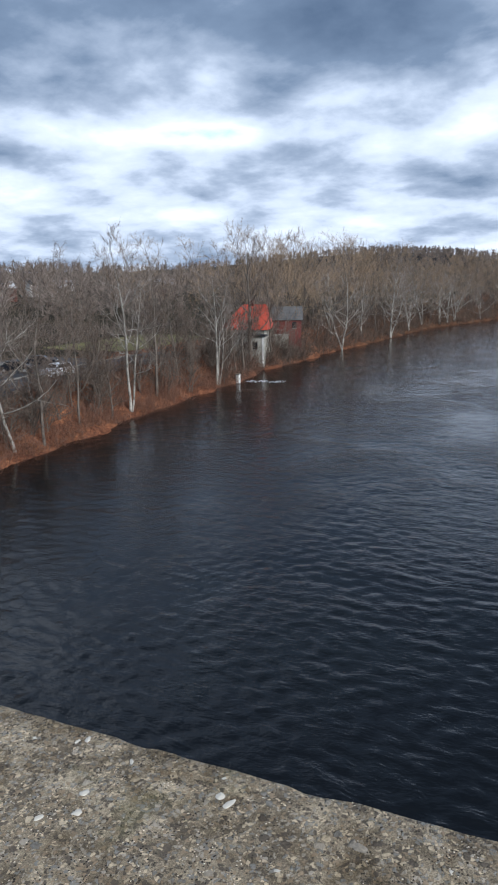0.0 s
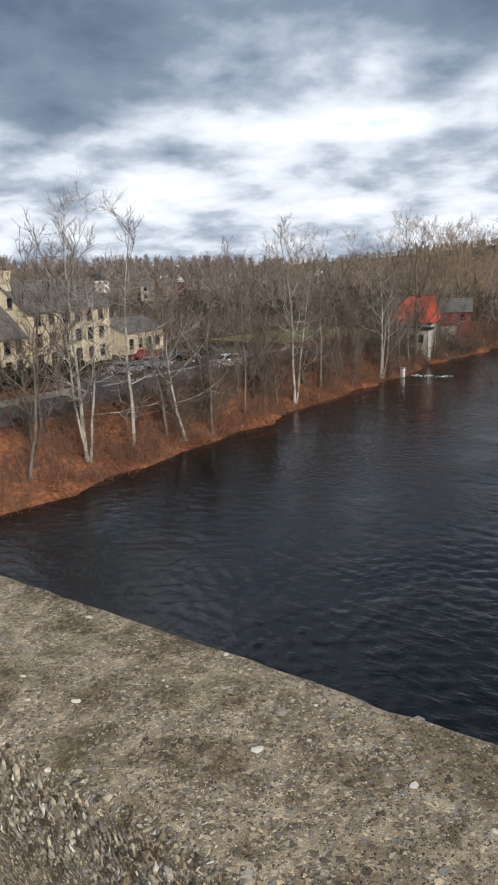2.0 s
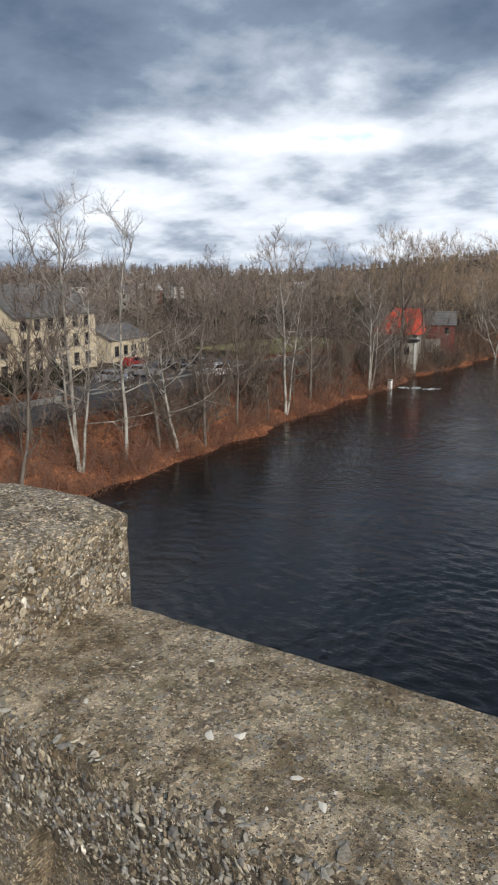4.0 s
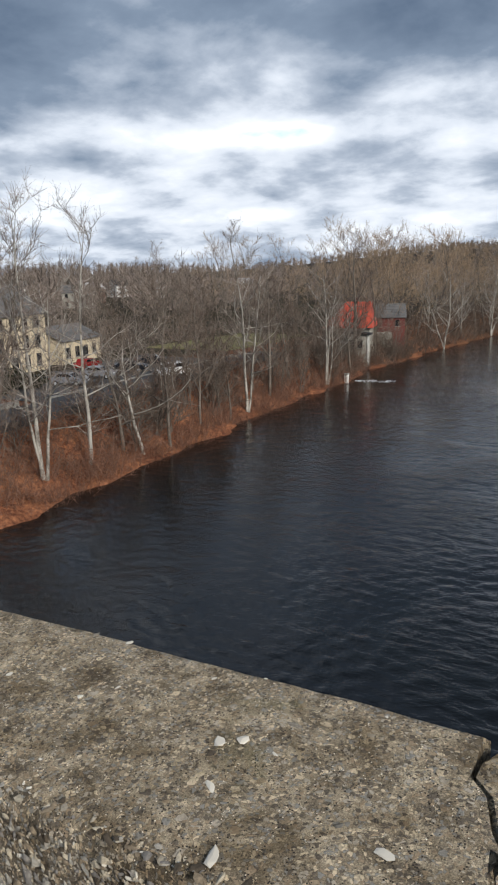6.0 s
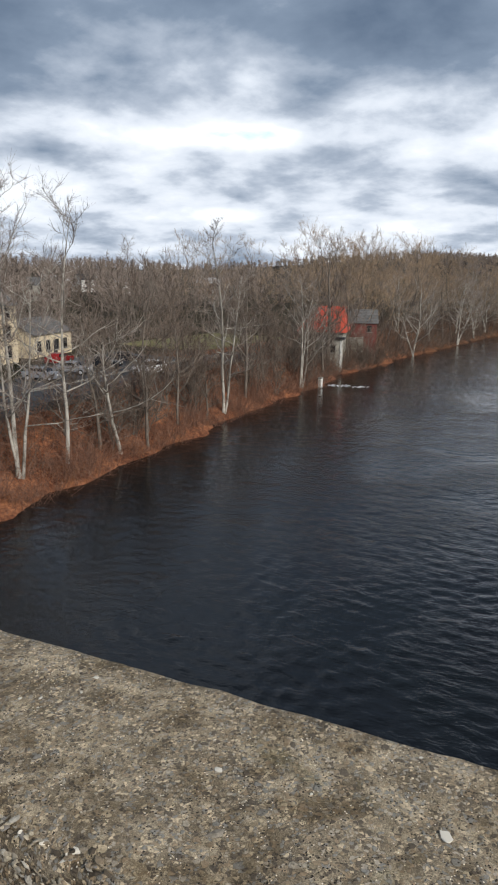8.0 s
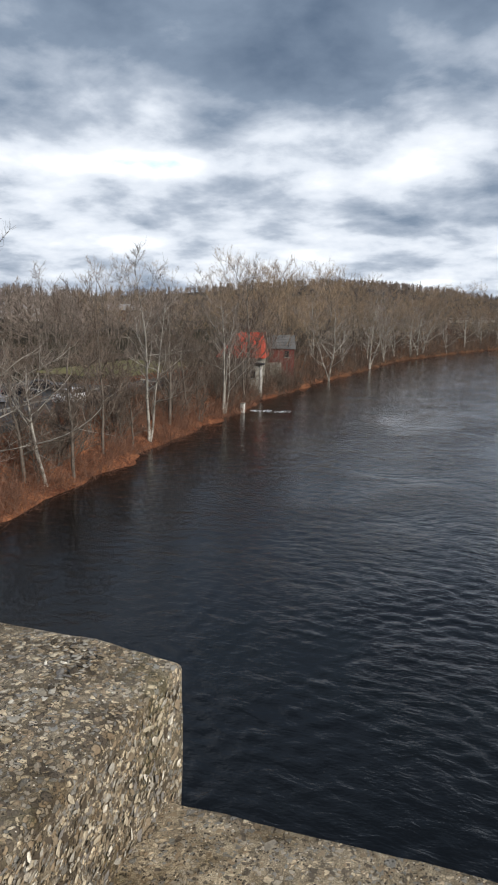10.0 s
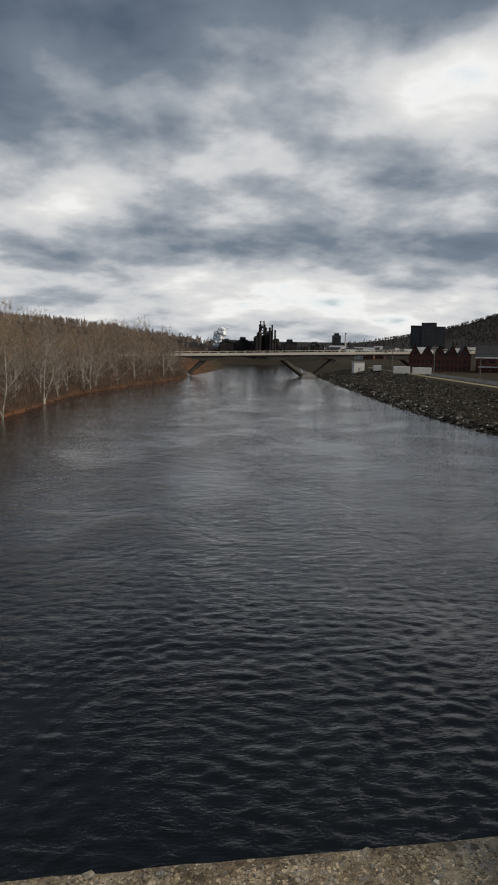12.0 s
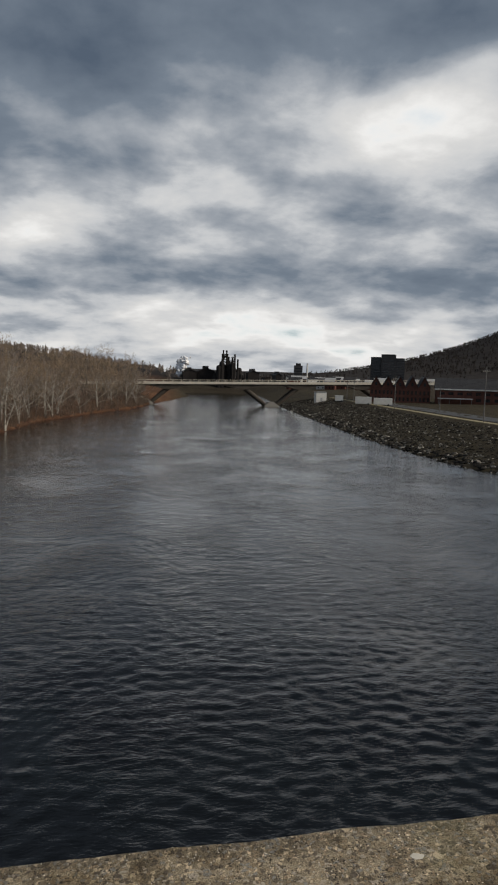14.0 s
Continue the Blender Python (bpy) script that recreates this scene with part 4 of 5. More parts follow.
def window(parent, x, z, w, h, y=0.0, frame_mat="dark_trim", turn=None):
    """A window on a wall that faces -y; turn carries it to another wall."""
    m = turn or Matrix()
    bm = bmesh.new()
    t = 0.1
    for a in ((x - w / 2, x - w / 2 + t, z, z + h), (x + w / 2 - t, x + w / 2, z, z + h), (x - w / 2 + t, x + w / 2 - t, z, z + t), (x - w / 2 + t, x + w / 2 - t, z + h - t, z + h), (x - w / 2 + t, x + w / 2 - t, z + h / 2 - 0.04, z + h / 2 + 0.04)):
        box(a[0], a[1], y - 0.07, y + 0.02, a[2], a[3], bm=bm)
    bm.transform(m)
    fr = part("window", bm, MAT[frame_mat], parent)
    bm = box(x - w / 2 + t * 0.8, x + w / 2 - t * 0.8, y - 0.03, y + 0.03, z + t * 0.8, z + h - t * 0.8)
    bm.transform(m)
    part("pane", bm, MAT["glass"], fr)
    bm = box(x - w / 2 - 0.1, x + w / 2 + 0.1, y - 0.14, y + 0.02, z - 0.12, z - 0.003)
    bm.transform(m)
    part("sill", bm, MAT["concrete"], fr)
    return fr


def gabled(root, x0, x1, y0, y1, eave, ridge, wall, roof, over=0.35, z0=-0.6):
    """Walls with gables on the x ends, and two roof slopes of some thickness."""
    c = (y0 + y1) / 2
    bm = bmesh.new()
    prof = [(y0, z0), (y1, z0), (y1, eave), (c, ridge), (y0, eave)]
    a = [bm.verts.new((x0, y, z)) for y, z in prof]
    b = [bm.verts.new((x1, y, z)) for y, z in prof]
    bm.faces.new(a)
    bm.faces.new(b[::-1])
    for i in range(5):
        bm.faces.new((a[i], b[i], b[(i + 1) % 5], a[(i + 1) % 5]))
    bmesh.ops.recalc_face_normals(bm, faces=bm.faces)
    part("wall", bm, MAT[wall], root)
    rise = (ridge - eave) / (c - y0)
    for side in (-1, 1):
        ye = (y0 if side < 0 else y1) + side * over
        ze = eave - rise * over
        courses = 9
        up = []
        for k in range(courses):       # overlapping courses
            for s, lift in ((k / courses, 0.16), ((k + 1) / courses, 0.10)):
                up.append((ye + (c - ye) * s, ze + (ridge - ze) * s + lift))
        pts = [(c, ridge + 0.02), (ye, ze + 0.02)] + up
        bm = bmesh.new()
        va = [bm.verts.new((x0 - over, y, z)) for y, z in pts]
        vb = [bm.verts.new((x1 + over, y, z)) for y, z in pts]
        bm.faces.new(va)
        bm.faces.new(vb[::-1])
        for i in range(len(pts)):
            k = (i + 1) % len(pts)
            bm.faces.new((va[i], vb[i], vb[k], va[k]))
        bmesh.ops.recalc_face_normals(bm, faces=bm.faces)
        part("roof", bm, MAT[roof], root)


inn = thing("stone_house", pose(-67.3, 51.6, 5.15, 0, 0, 106.3), "cream stone house with grey slate roof, gable chimney and lower wing", "house")
gabled(inn, 0, 18, 0, 9, 7.7, 11.4, "stucco", "slate", 0.3)
gabled(inn, -9, -0.004, 0.5, 8, 4.9, 8.7, "stucco", "slate", 0.25)
part("chimney", box(-0.1, 1.0, 2.9, 6.1, 8.0, 12.3, 0.08), MAT["stucco"], inn)
part("chimney_cap", box(-0.2, 1.1, 2.8, 3.7, 12.304, 12.7, 0.04), MAT["stucco"], inn)
part("chimney_cap", box(-0.2, 1.1, 5.3, 6.2, 12.304, 12.7, 0.04), MAT["stucco"], inn)
for i in range(6):
    for z in (0.7, 3.3, 5.9):
        window(inn, 1.7 + 2.8 * i, z, 1.15, 1.65 if z < 5 else 1.35)
for i in range(4):
    for z in (0.5, 2.95):
        if not (i == 0 and z < 1):
            window(inn, -7.8 + 2.05 * i, z, 1.1, 1.55, 0.5)
part("porch_door", box(-8.7, -6.7, 0.40, 0.52, -0.3, 2.3), MAT["dark_trim"], inn, "dark glazed double door")
gable_turn = Matrix.Translation((0, 0, 0)) @ Matrix.Rotation(radians(-90), 4, "Z")
window(inn, -2.6, 8.2, 0.8, 1.2, 0.0, turn=gable_turn)
part("door", box(9.3, 10.4, -0.06, 0.03, -0.3, 2.2), MAT["dark_trim"], inn)

cottage = thing("cream_outbuilding", pose(-73.2, 72.5, 5.15, 0, 0, 104), "low cream plastered outbuilding with a grey roof beside the parking ground", "building")
gabled(cottage, 0, 11, 0, 8, 3.3, 5.2, "stucco", "slate", 0.3)
for i in range(4):
    window(cottage, 1.5 + 2.5 * i, 0.8, 1.1, 1.5)
part("door", box(5.6, 6.6, -0.05, 0.03, -0.2, 2.1), MAT["dark_trim"], cottage)
window(cottage, -4.0, 0.9, 1.0, 1.4, 0.0, turn=gable_turn)

mill = thing("red_roofed_house", pose(-50.6, 122.0, 1.6, 0, 0, 14), "grey plastered river house with a bright red hipped sheet roof", "house")
part("wall", box(-4.0, 4.0, 0, 7, -1.2, 6.0, 0.03), MAT["plaster"], mill)
bm = bmesh.new()
base = [bm.verts.new(p) for p in ((-4.6, -0.6, 5.7), (4.6, -0.6, 5.7), (4.6, 7.6, 5.7), (-4.6, 7.6, 5.7))]
peak = [bm.verts.new(p) for p in ((-0.9, 3.5, 10.3), (3.7, 3.5, 10.3))]
for f in ((base[0], base[1], peak[1], peak[0]), (base[2], base[3], peak[0], peak[1]), (base[1], base[2], peak[1]), (base[3], base[0], peak[0]), (base[3], base[2], base[1], base[0])):
    bm.faces.new(f)
roof = part("roof", bm, MAT["red_roof"], mill)
for k in range(13):       # standing seams up the front slope
    x = -4.3 + 0.7 * k
    t = min(1.0, max(0.05, (x + 4.6) / 3.7)) if x < -0.9 else 1.0
    part("seam", rod((x, -0.6, 5.74), (x, -0.6 + 4.1 * t, 5.74 + 4.6 * t), 0.035, 0.035, 4), MAT["red_roof"], roof)
part("chimney", box(0.6, 1.3, 3.2, 3.9, 9.4, 11.2, 0.03), MAT["brick"], mill)
part("lean_to_roof", prism([(-1.6, 5.0), (4.6, 4.6), (4.6, 4.85), (-1.6, 5.25)], -2.4, 0.002), MAT["dark_roof"], mill, "dark lean-to roof")
part("lower_wall", box(-1.5, 4.2, -2.0, -0.004, -1.2, 4.59), MAT["plaster"], mill)
part("corner_board", box(3.9, 4.25, -2.12, -2.004, -0.5, 4.59), MAT["white"], mill, "white corner board")
window(mill, -2.9, 2.9, 1.1, 1.5)
window(mill, 0.9, 2.2, 1.2, 1.4, -2.0)
window(mill, 2.6, 2.2, 0.9, 1.4, -2.0)
annex = thing("red_annex", pose(-51.2, 137.0, 2.0, 0, 0, 23.7), "dull red boarded house with a pale lower wall by the river", "house")
gabled(annex, 0, 6, 0, 6, 6.4, 8.8, "red_wall", "slate", 0.3, -1.2)
part("base_wall", box(0.2, 3.4, -0.6, -0.003, -1.2, 3.4), MAT["plaster"], annex, "pale rendered base")
window(annex, 4.5, 4.5, 0.9, 1.3)

outfall = thing("outfall_post", pose(-42.9, 104.0, -0.4), "pale concrete outfall post at the water's edge", "post")
part("shaft", box(-0.3, 0.3, -0.3, 0.3, 0, 1.7, 0.05), MAT["white"], outfall)
part("cap", box(-0.36, 0.36, -0.36, 0.36, 1.704, 1.9, 0.04), MAT["concrete"], outfall)


def build_foam():
    rng = np.random.default_rng(77)
    ps = np.stack([rng.uniform(-42.5, -36.0, 90), 107.2 + rng.normal(0, 0.6, 90), np.full(90, 0.02)], 1)
    ps[:, 1] += (ps[:, 0] + 39) * 0.25
    ob = scatter_stones("white_water", ps, rng.uniform(0.06, 0.24, 90), MAT["foam"], None, "", rng, 0.12)
    tagged(ob, "thin line of white water below the outfall", "foam", kind="stuff")


build_foam()


def rounded_profile(pts, y0, y1, bev):
    bm = prism(pts, y0, y1)
    bmesh.ops.bevel(bm, geom=bm.edges[:], offset=bev, segments=2, profile=0.6, affect="EDGES")
    return bm


def build_car(m, paint, label, tall=False):
    root = thing("car", m, label, "car", "cars by the river road")
    h = 0.18 if tall else 0.0
    body = rounded_profile([(-2.2, 0.35), (2.2, 0.35), (2.25, 0.75), (2.1, 0.95 + h), (1.0, 1.02 + h), (-2.1, 1.02 + h), (-2.25, 0.7)], -0.88, 0.88, 0.09)
    part("body", body, MAT[paint], root)
    top = 1.5 + 1.6 * h
    back = -2.05 if tall else -1.6
    part("cabin", rounded_profile([(back, 1.0 + h), (1.05, 1.0 + h), (0.35, top), (back + 0.35, top)], -0.76, 0.76, 0.07), MAT[paint], root)
    for s in (-1, 1):
        bm = prism([(back + 0.3, 1.08 + h), (0.78, 1.08 + h), (0.32, top - 0.08), (back + 0.5, top - 0.08)], s * 0.765 - 0.01, s * 0.765 + 0.01)
        part("side_window", bm, MAT["glass"], root)
        for x in (-1.35, 1.35):
            bm = rod((x, s * 0.72, 0.33), (x, s * 0.92, 0.33), 0.33, 0.33, 16)
            wheel = part("wheel", bm, MAT["rubber"], root)
            part("rim", rod((x, s * 0.91, 0.33), (x, s * 0.935, 0.33), 0.2, 0.18, 12), MAT["pale_roof"], wheel)
        part("headlight", box(2.12, 2.24, s * 0.62 - 0.17, s * 0.62 + 0.17, 0.68, 0.84, 0.03), MAT["white"], root)
        part("tail_light", box(-2.27, -2.17, s * 0.66 - 0.13, s * 0.66 + 0.13, 0.72, 0.92, 0.03), MAT["car_red"], root)
    bm = box(-0.01, 0.01, -0.66, 0.66, -0.3, 0.3)
    bm.transform(Matrix.Translation((0.76, 0, (1.0 + h + top) / 2)) @ Matrix.Rotation(radians(-52), 4, "Y"))
    part("windscreen", bm, MAT["glass"], root)
    return root


build_car(pose(-50.4, 68.5, 5.12, 0, 0, -97), "car_white", "white sport utility car on the riverside road", True)
build_car(pose(-58.5, 64.0, 5.10, 0, 0, 20), "car_grey", "silver-grey saloon car on the parking ground")
build_car(pose(-59.0, 70.5, 5.10, 0, 0, 25), "car_dark", "dark saloon car on the parking ground")
build_car(pose(-57.5, 58.0, 5.10, 0, 0, 15), "car_grey", "grey hatchback on the parking ground")
build_car(pose(-60.5, 77.0, 5.10, 0, 0, 30), "car_dark", "black car parked below the trees")
build_car(pose(-66.6, 70.5, 5.10, 0, 0, 100), "car_red", "dark red car parked against the outbuilding")


def build_hedge(name, label, x0, x1, y0, y1, h, count, seed, mat):
    rng = np.random.default_rng(seed)
    p = np.stack([rng.uniform(x0, x1, count), rng.uniform(y0, y1, count), rng.uniform(0.1, 1, count) ** 0.7 * h], 1)
    p[:, 2] *= 0.65 + 0.35 * np.sin(p[:, 1] * 1.3) * np.cos(p[:, 0] * 0.9)
    p[:, 2] += land(p[:, 0], p[:, 1])
    q = p + rng.normal(0, 0.28, (count, 3))
    v, f = tubes(p, q, np.full(count, 0.09), np.full(count, 0.03), 3)
    tagged(new(name, mesh_of(name, v, f, MAT[mat])), label, "hedge", kind="stuff")


build_hedge("hedge", "dark clipped evergreen hedge below the cream house", -64.5, -58.5, 38, 56, 2.4, 5200, 61, "hedge")
build_hedge("shrubs", "dark evergreen shrubs at the edge of the yard", -75, -68, 30, 40, 4.0, 2600, 62, "hedge")

# ---- far bridge ----
def far_deck(x):
    return 12.1 + 0.0235 * (x + 7.4)


def sloped_box(x0, x1, y0, y1, lo, hi, steps=24):
    bm = bmesh.new()
    rings = []
    for i in range(steps + 1):
        x = x0 + (x1 - x0) * i / steps
        a, b = lo(x), hi(x)
        rings.append([bm.verts.new(c) for c in ((x, y0, a), (x, y0, b), (x, y1, b), (x, y1, a))])
    for a, b in zip(rings, rings[1:]):
        for i in range(4):
            bm.faces.new((a[i], a[(i + 1) % 4], b[(i + 1) % 4], b[i]))
    bm.faces.new(rings[0])
    bm.faces.new(rings[-1][::-1])
    bmesh.ops.recalc_face_normals(bm, faces=bm.faces)
    return bm


far_bridge = thing("far_bridge", pose(0, 0, 0), "pale concrete road bridge on slanted legs over the river", "bridge")
part("deck", sloped_box(-40, 175, 394, 404, lambda x: far_deck(x) - 1.25, far_deck), MAT["deck"], far_bridge)


def haunch(x):
    legs = (8.1, 48.9, 82.0, 118.0)
    return far_deck(x) - 1.9 - 2.4 * sum(math.exp(-((x - q) / 7.0) ** 2) for q in legs)


part("girder", sloped_box(-12, 150, 394.8, 403.2, haunch, lambda x: far_deck(x) - 1.254, 60), MAT["deck_dark"], far_bridge, "dark stained haunched girder")
for foot, head in ((-4.5, 8.5), (65.0, 49.5), (66.5, 81.5), (131.0, 118.0)):
    for y in (396.5, 401.5):
        z = 0.2 if foot < 100 else 5.0
        part("leg", rod((foot, y, z - 1.5), (head, y, far_deck(head) - 2.6), 1.0, 1.3, 10), MAT["deck_dark"], far_bridge)
for x in (-4.5, 65.7):
    part("footing", prism([(x - 4.0, -2), (x + 4.0, -2), (x + 4.0, 0.6), (x + 1.2, 2.6), (x - 1.2, 2.6), (x - 4.0, 0.6)], 394.5, 403.5), MAT["concrete"], far_bridge, "pale concrete footing")
for y in (394.2, 403.8):
    part("railing", sloped_box(-40, 175, y - 0.1, y + 0.1, lambda x: far_deck(x) + 0.95, lambda x: far_deck(x) + 1.1), MAT["deck"], far_bridge)
    for i in range(44):
        x = -40 + i * 5
        part("baluster", box(x - 0.12, x + 0.12, y - 0.08, y + 0.08, far_deck(x) + 0.002, far_deck(x) + 0.948), MAT["deck"], far_bridge)
part("abutment", box(150, 176, 394.5, 403.5, 2.0, far_deck(150) - 1.3), MAT["deck_dark"], far_bridge)

# ---- town bank ----
def build_riprap():
    rng = np.random.default_rng(91)
    n = 9000
    y = 85 + 330 * rng.random(n) ** 1.25
    e = rng.uniform(-0.5, 25, n) ** 1.0
    x = np.interp(y, RIGHT[:, 0], RIGHT[:, 1]) + e
    p = np.stack([x, y, land(x, y)], 1)
    s = rng.uniform(0.15, 0.55, n) * np.where(e < 5, 1.4, 0.8)
    ob = scatter_stones("riprap", p, s, MAT["rock"], None, "", rng, 0.6)
    tagged(ob, "dark broken rock facing on the levee slope", "rocks", kind="stuff")


build_riprap()


def levee_strip(name, label, mat, e0, e1, ylo, yhi, lift):
    bm = bmesh.new()
    rows = []
    for y in np.arange(ylo, yhi + 1, 6.0):
        r = float(np.interp(y, RIGHT[:, 0], RIGHT[:, 1]))
        rows.append([bm.verts.new(p) for p in ((r + e0, y, 5.4), (r + e0, y, 6.0 + lift), (r + e1, y, 6.0 + lift), (r + e1, y, 5.4))])
    for a, b in zip(rows, rows[1:]):
        for i in range(3):
            bm.faces.new((a[i], a[i + 1], b[i + 1], b[i]))
    bmesh.ops.recalc_face_normals(bm, faces=bm.faces)
    tagged(part(name, bm, MAT[mat]), label, "road", kind="structure")


levee_strip("levee_path", "pale dry-grass path along the levee top", "path", 28.0, 31.0, 60, 400, 0.08)
levee_strip("town_road", "asphalt road behind the levee", "asphalt", 34.0, 44.0, 60, 320, 0.06)


def far_window_rows(root, xs, zs, w, h, y):
    for x in xs:
        for z in zs:
            part("window", box(x - w / 2, x + w / 2, y - 0.06, y + 0.1, z, z + h), MAT["glass"], root)


factory = thing("brick_factory", pose(104.5, 338.0, 6.0, 0, 0, -18.4), "dark red brick factory with a row of sawtooth gables", "factory")
for i in range(5):
    x = i * 5.8
    part("gable_wall", prism([(x, -1), (x + 5.7, -1), (x + 5.7, 7.4), (x + 2.85, 12.6), (x, 7.4)], 0, 28), MAT["brick"], factory)
    for s, (a, b) in enumerate(((-0.05, 2.85), (2.85, 5.75))):
        z0, z1 = (7.35, 12.8) if s == 0 else (12.8, 7.35)
        part("roof", prism([(x + a, z0), (x + b, z1), (x + b, z1 + 0.3), (x + a, z0 + 0.3)], -0.5, 28.2), MAT["dark_roof"], factory)
    far_window_rows(factory, (x + 1.0, x + 2.85, x + 4.7), (0.8, 4.0), 0.9, 1.9, 0)
    far_window_rows(factory, (x + 2.85,), (8.2,), 1.0, 1.5, 0)
hall = thing("brick_warehouse", pose(134.0, 327.5, 6.0, 0, 0, -22), "long brick warehouse with a dark hipped roof and white fascia", "warehouse")
gabled(hall, 0, 62, 0, 24, 7.6, 12.6, "brick", "dark_roof", 0.5)
part("fascia", box(-0.5, 62.5, -0.9, -0.55, 6.9, 7.5), MAT["white"], hall)
part("canopy", box(1, 17, -6, -0.9, 2.7, 3.1), MAT["pale_roof"], hall)
for x in (1.5, 6.5, 11.5, 16.5):
    part("canopy_post", box(x - 0.12, x + 0.12, -5.8, -5.56, -0.2, 2.698), MAT["pole"], hall)
far_window_rows(hall, [20 + 4.2 * i for i in range(10)], (1.6,), 2.2, 1.5, 0)
far_window_rows(hall, [3 + 4.2 * i for i in range(14)], (4.6,), 2.4, 1.3, 0)

hut = thing("pump_hut", at_ground(88.5, 374.0), "plain white block hut on the levee", "hut")
part("wall", box(-2.8, 2.8, -2.5, 2.5, -1.0, 5.0), MAT["white"], hut)
part("roof", box(-3.0, 3.0, -2.7, 2.7, 5.004, 5.3), MAT["pale_roof"], hut)
part("door", box(-0.5, 0.5, -2.56, -2.48, 0, 2.1), MAT["pale_roof"], hut)
for x, y, w, h in ((89.5, 300, 7.0, 3.0), (93.0, 284, 7.5, 2.7), (91.0, 345, 4.0, 2.6)):
    shed = thing("white_trailer", at_ground(x, y, -15), "white box trailer standing behind the levee", "trailer", "white trailers")
    part("box", box(-w / 2, w / 2, -1.25, 1.25, 0.6, h + 0.6, 0.06), MAT["white"], shed)
    for s in (-1, 1):
        part("wheel", rod((w * 0.3, s * 1.0, 0.45), (w * 0.3, s * 1.3, 0.45), 0.45, 0.45, 14), MAT["rubber"], shed)
    part("stand", box(-w * 0.35 - 0.1, -w * 0.35 + 0.1, -0.6, 0.6, -0.1, 0.62), MAT["pole"], shed)

for x, y, h in ((90.5, 263, 12.5), (86.5, 181, 15.0), (87.5, 163, 14.0), (94, 330, 11), (97, 352, 10), (99, 240, 9)):
    lamp = thing("utility_pole", at_ground(x, y, 10), "grey utility pole behind the levee", "pole", "utility poles")
    part("shaft", rod((0, 0, -0.5), (0, 0, h), 0.17, 0.11, 10), MAT["pole"], lamp)
    part("cross_arm", box(-1.3, 1.3, -0.08, 0.08, h - 1.2, h - 1.0), MAT["pole"], lamp)
    for q in (-1.1, -0.4, 0.4, 1.1):
        part("insulator", rod((q, 0, h - 1.0), (q, 0, h - 0.75), 0.05, 0.04, 8), MAT["pale_roof"], lamp)

block = thing("tower_block", pose(294, 862, 8.0, 0, 0, -18), "dark slab tower block of three joined bays", "tower block")
for x0, x1, y0, top in ((-21, -8, 2, 37), (-8, 10, 0, 40.5), (10, 21, 2, 36)):
    part("bay", box(x0, x1 - 0.05, y0, 22, -2, top), MAT["tower"], block)
    part("parapet", box(x0 - 0.2, x1 - 0.25, y0 - 0.3, 22.3, top + 0.01, top + 0.8), MAT["dark_roof"], block)
    for fl in range(10):
        part("window_band", box(x0 + 1, x1 - 1, y0 - 0.12, y0 + 0.1, 2 + fl * 3.4, 3.3 + fl * 3.4), MAT["glass"], block)
tall = thing("office_tower", pose(205, 980, 8.0, 0, 0, -12), "small dark office tower above the town roofs", "tower block")
part("bay", box(-6, 6, 0, 12, -2, 26), MAT["tower"], tall)
part("plant_room", box(-3.5, 3.5, 2, 9, 26.01, 29), MAT["dark_roof"], tall)
for fl in range(6):
    part("window_band", box(-5, 5, -0.12, 0.1, 2 + fl * 3.8, 3.6 + fl * 3.8), MAT["glass"], tall)
stack = thing("factory_chimney", pose(219, 985, 8.0), "slim white factory chimney above the roofs", "chimney")
part("shaft", rod((0, 0, -2), (0, 0, 29), 1.4, 1.0, 14), MAT["white"], stack)
part("rim", rod((0, 0, 28.4), (0, 0, 29.2), 1.15, 1.15, 14), MAT["pole"], stack)


def town_house(m, w, d, eave, ridge, wall, roof, label):
    root = thing("town_house", m, label, "house", "town houses")
    gabled(root, -w / 2, w / 2, 0, d, eave, ridge, wall, roof, 0.3, -3.0)
    far_window_rows(root, [-w / 2 + w * (i + 0.5) / 3 for i in range(3)], (1.0, 3.6) if eave > 5 else (1.0,), 1.0, 1.4, 0)
    return root


rng = np.random.default_rng(120)
LOOKS = [("white", "dark_roof", "white town house with a dark roof"), ("brick", "dark_roof", "red brick town house with a dark roof"), ("plaster", "slate", "grey plastered town house with a slate roof"), ("brick", "pale_roof", "brick town building with a pale roof"), ("white", "pale_roof", "white town building with a pale roof")]
for i in range(84):
    s = rng.uniform(0.36, 0.52) if i < 26 else rng.uniform(0.2, 0.5)
    d = rng.uniform(430, 640) if i < 26 else rng.uniform(640, 1000)
    x, y = -3.7 + s * d, math.sqrt(1 - s * s) * d
    wall, roof, label = LOOKS[rng.integers(0, 5)]
    wide = rng.uniform(8, 22)
    eave = rng.uniform(4.5, 8)
    town_house(at_ground(x, y, rng.uniform(-35, 10)), wide, 9, eave, eave + rng.uniform(1.5, 3.5), wall, roof, label)
for i in range(16):
    x, y = -95 - 150 * rng.random() ** 0.7, rng.uniform(60, 330)
    if x < -130 or y < 110:
        wall, roof, label = LOOKS[rng.integers(0, 5)]
        town_house(at_ground(x - 30, y, rng.uniform(20, 80)), rng.uniform(8, 14), 8, 5.5, 8.0, wall, roof, label)
cupola = thing("church_tower", at_ground(-205, 125, 30), "distant tower with a domed cupola above the trees", "tower")
part("shaft", box(-2.5, 2.5, -2.5, 2.5, -1, 19), MAT["stucco"], cupola)
part("drum", rod((0, 0, 19), (0, 0, 22), 1.9, 1.9, 10), MAT["white"], cupola)
bm = bmesh.new()
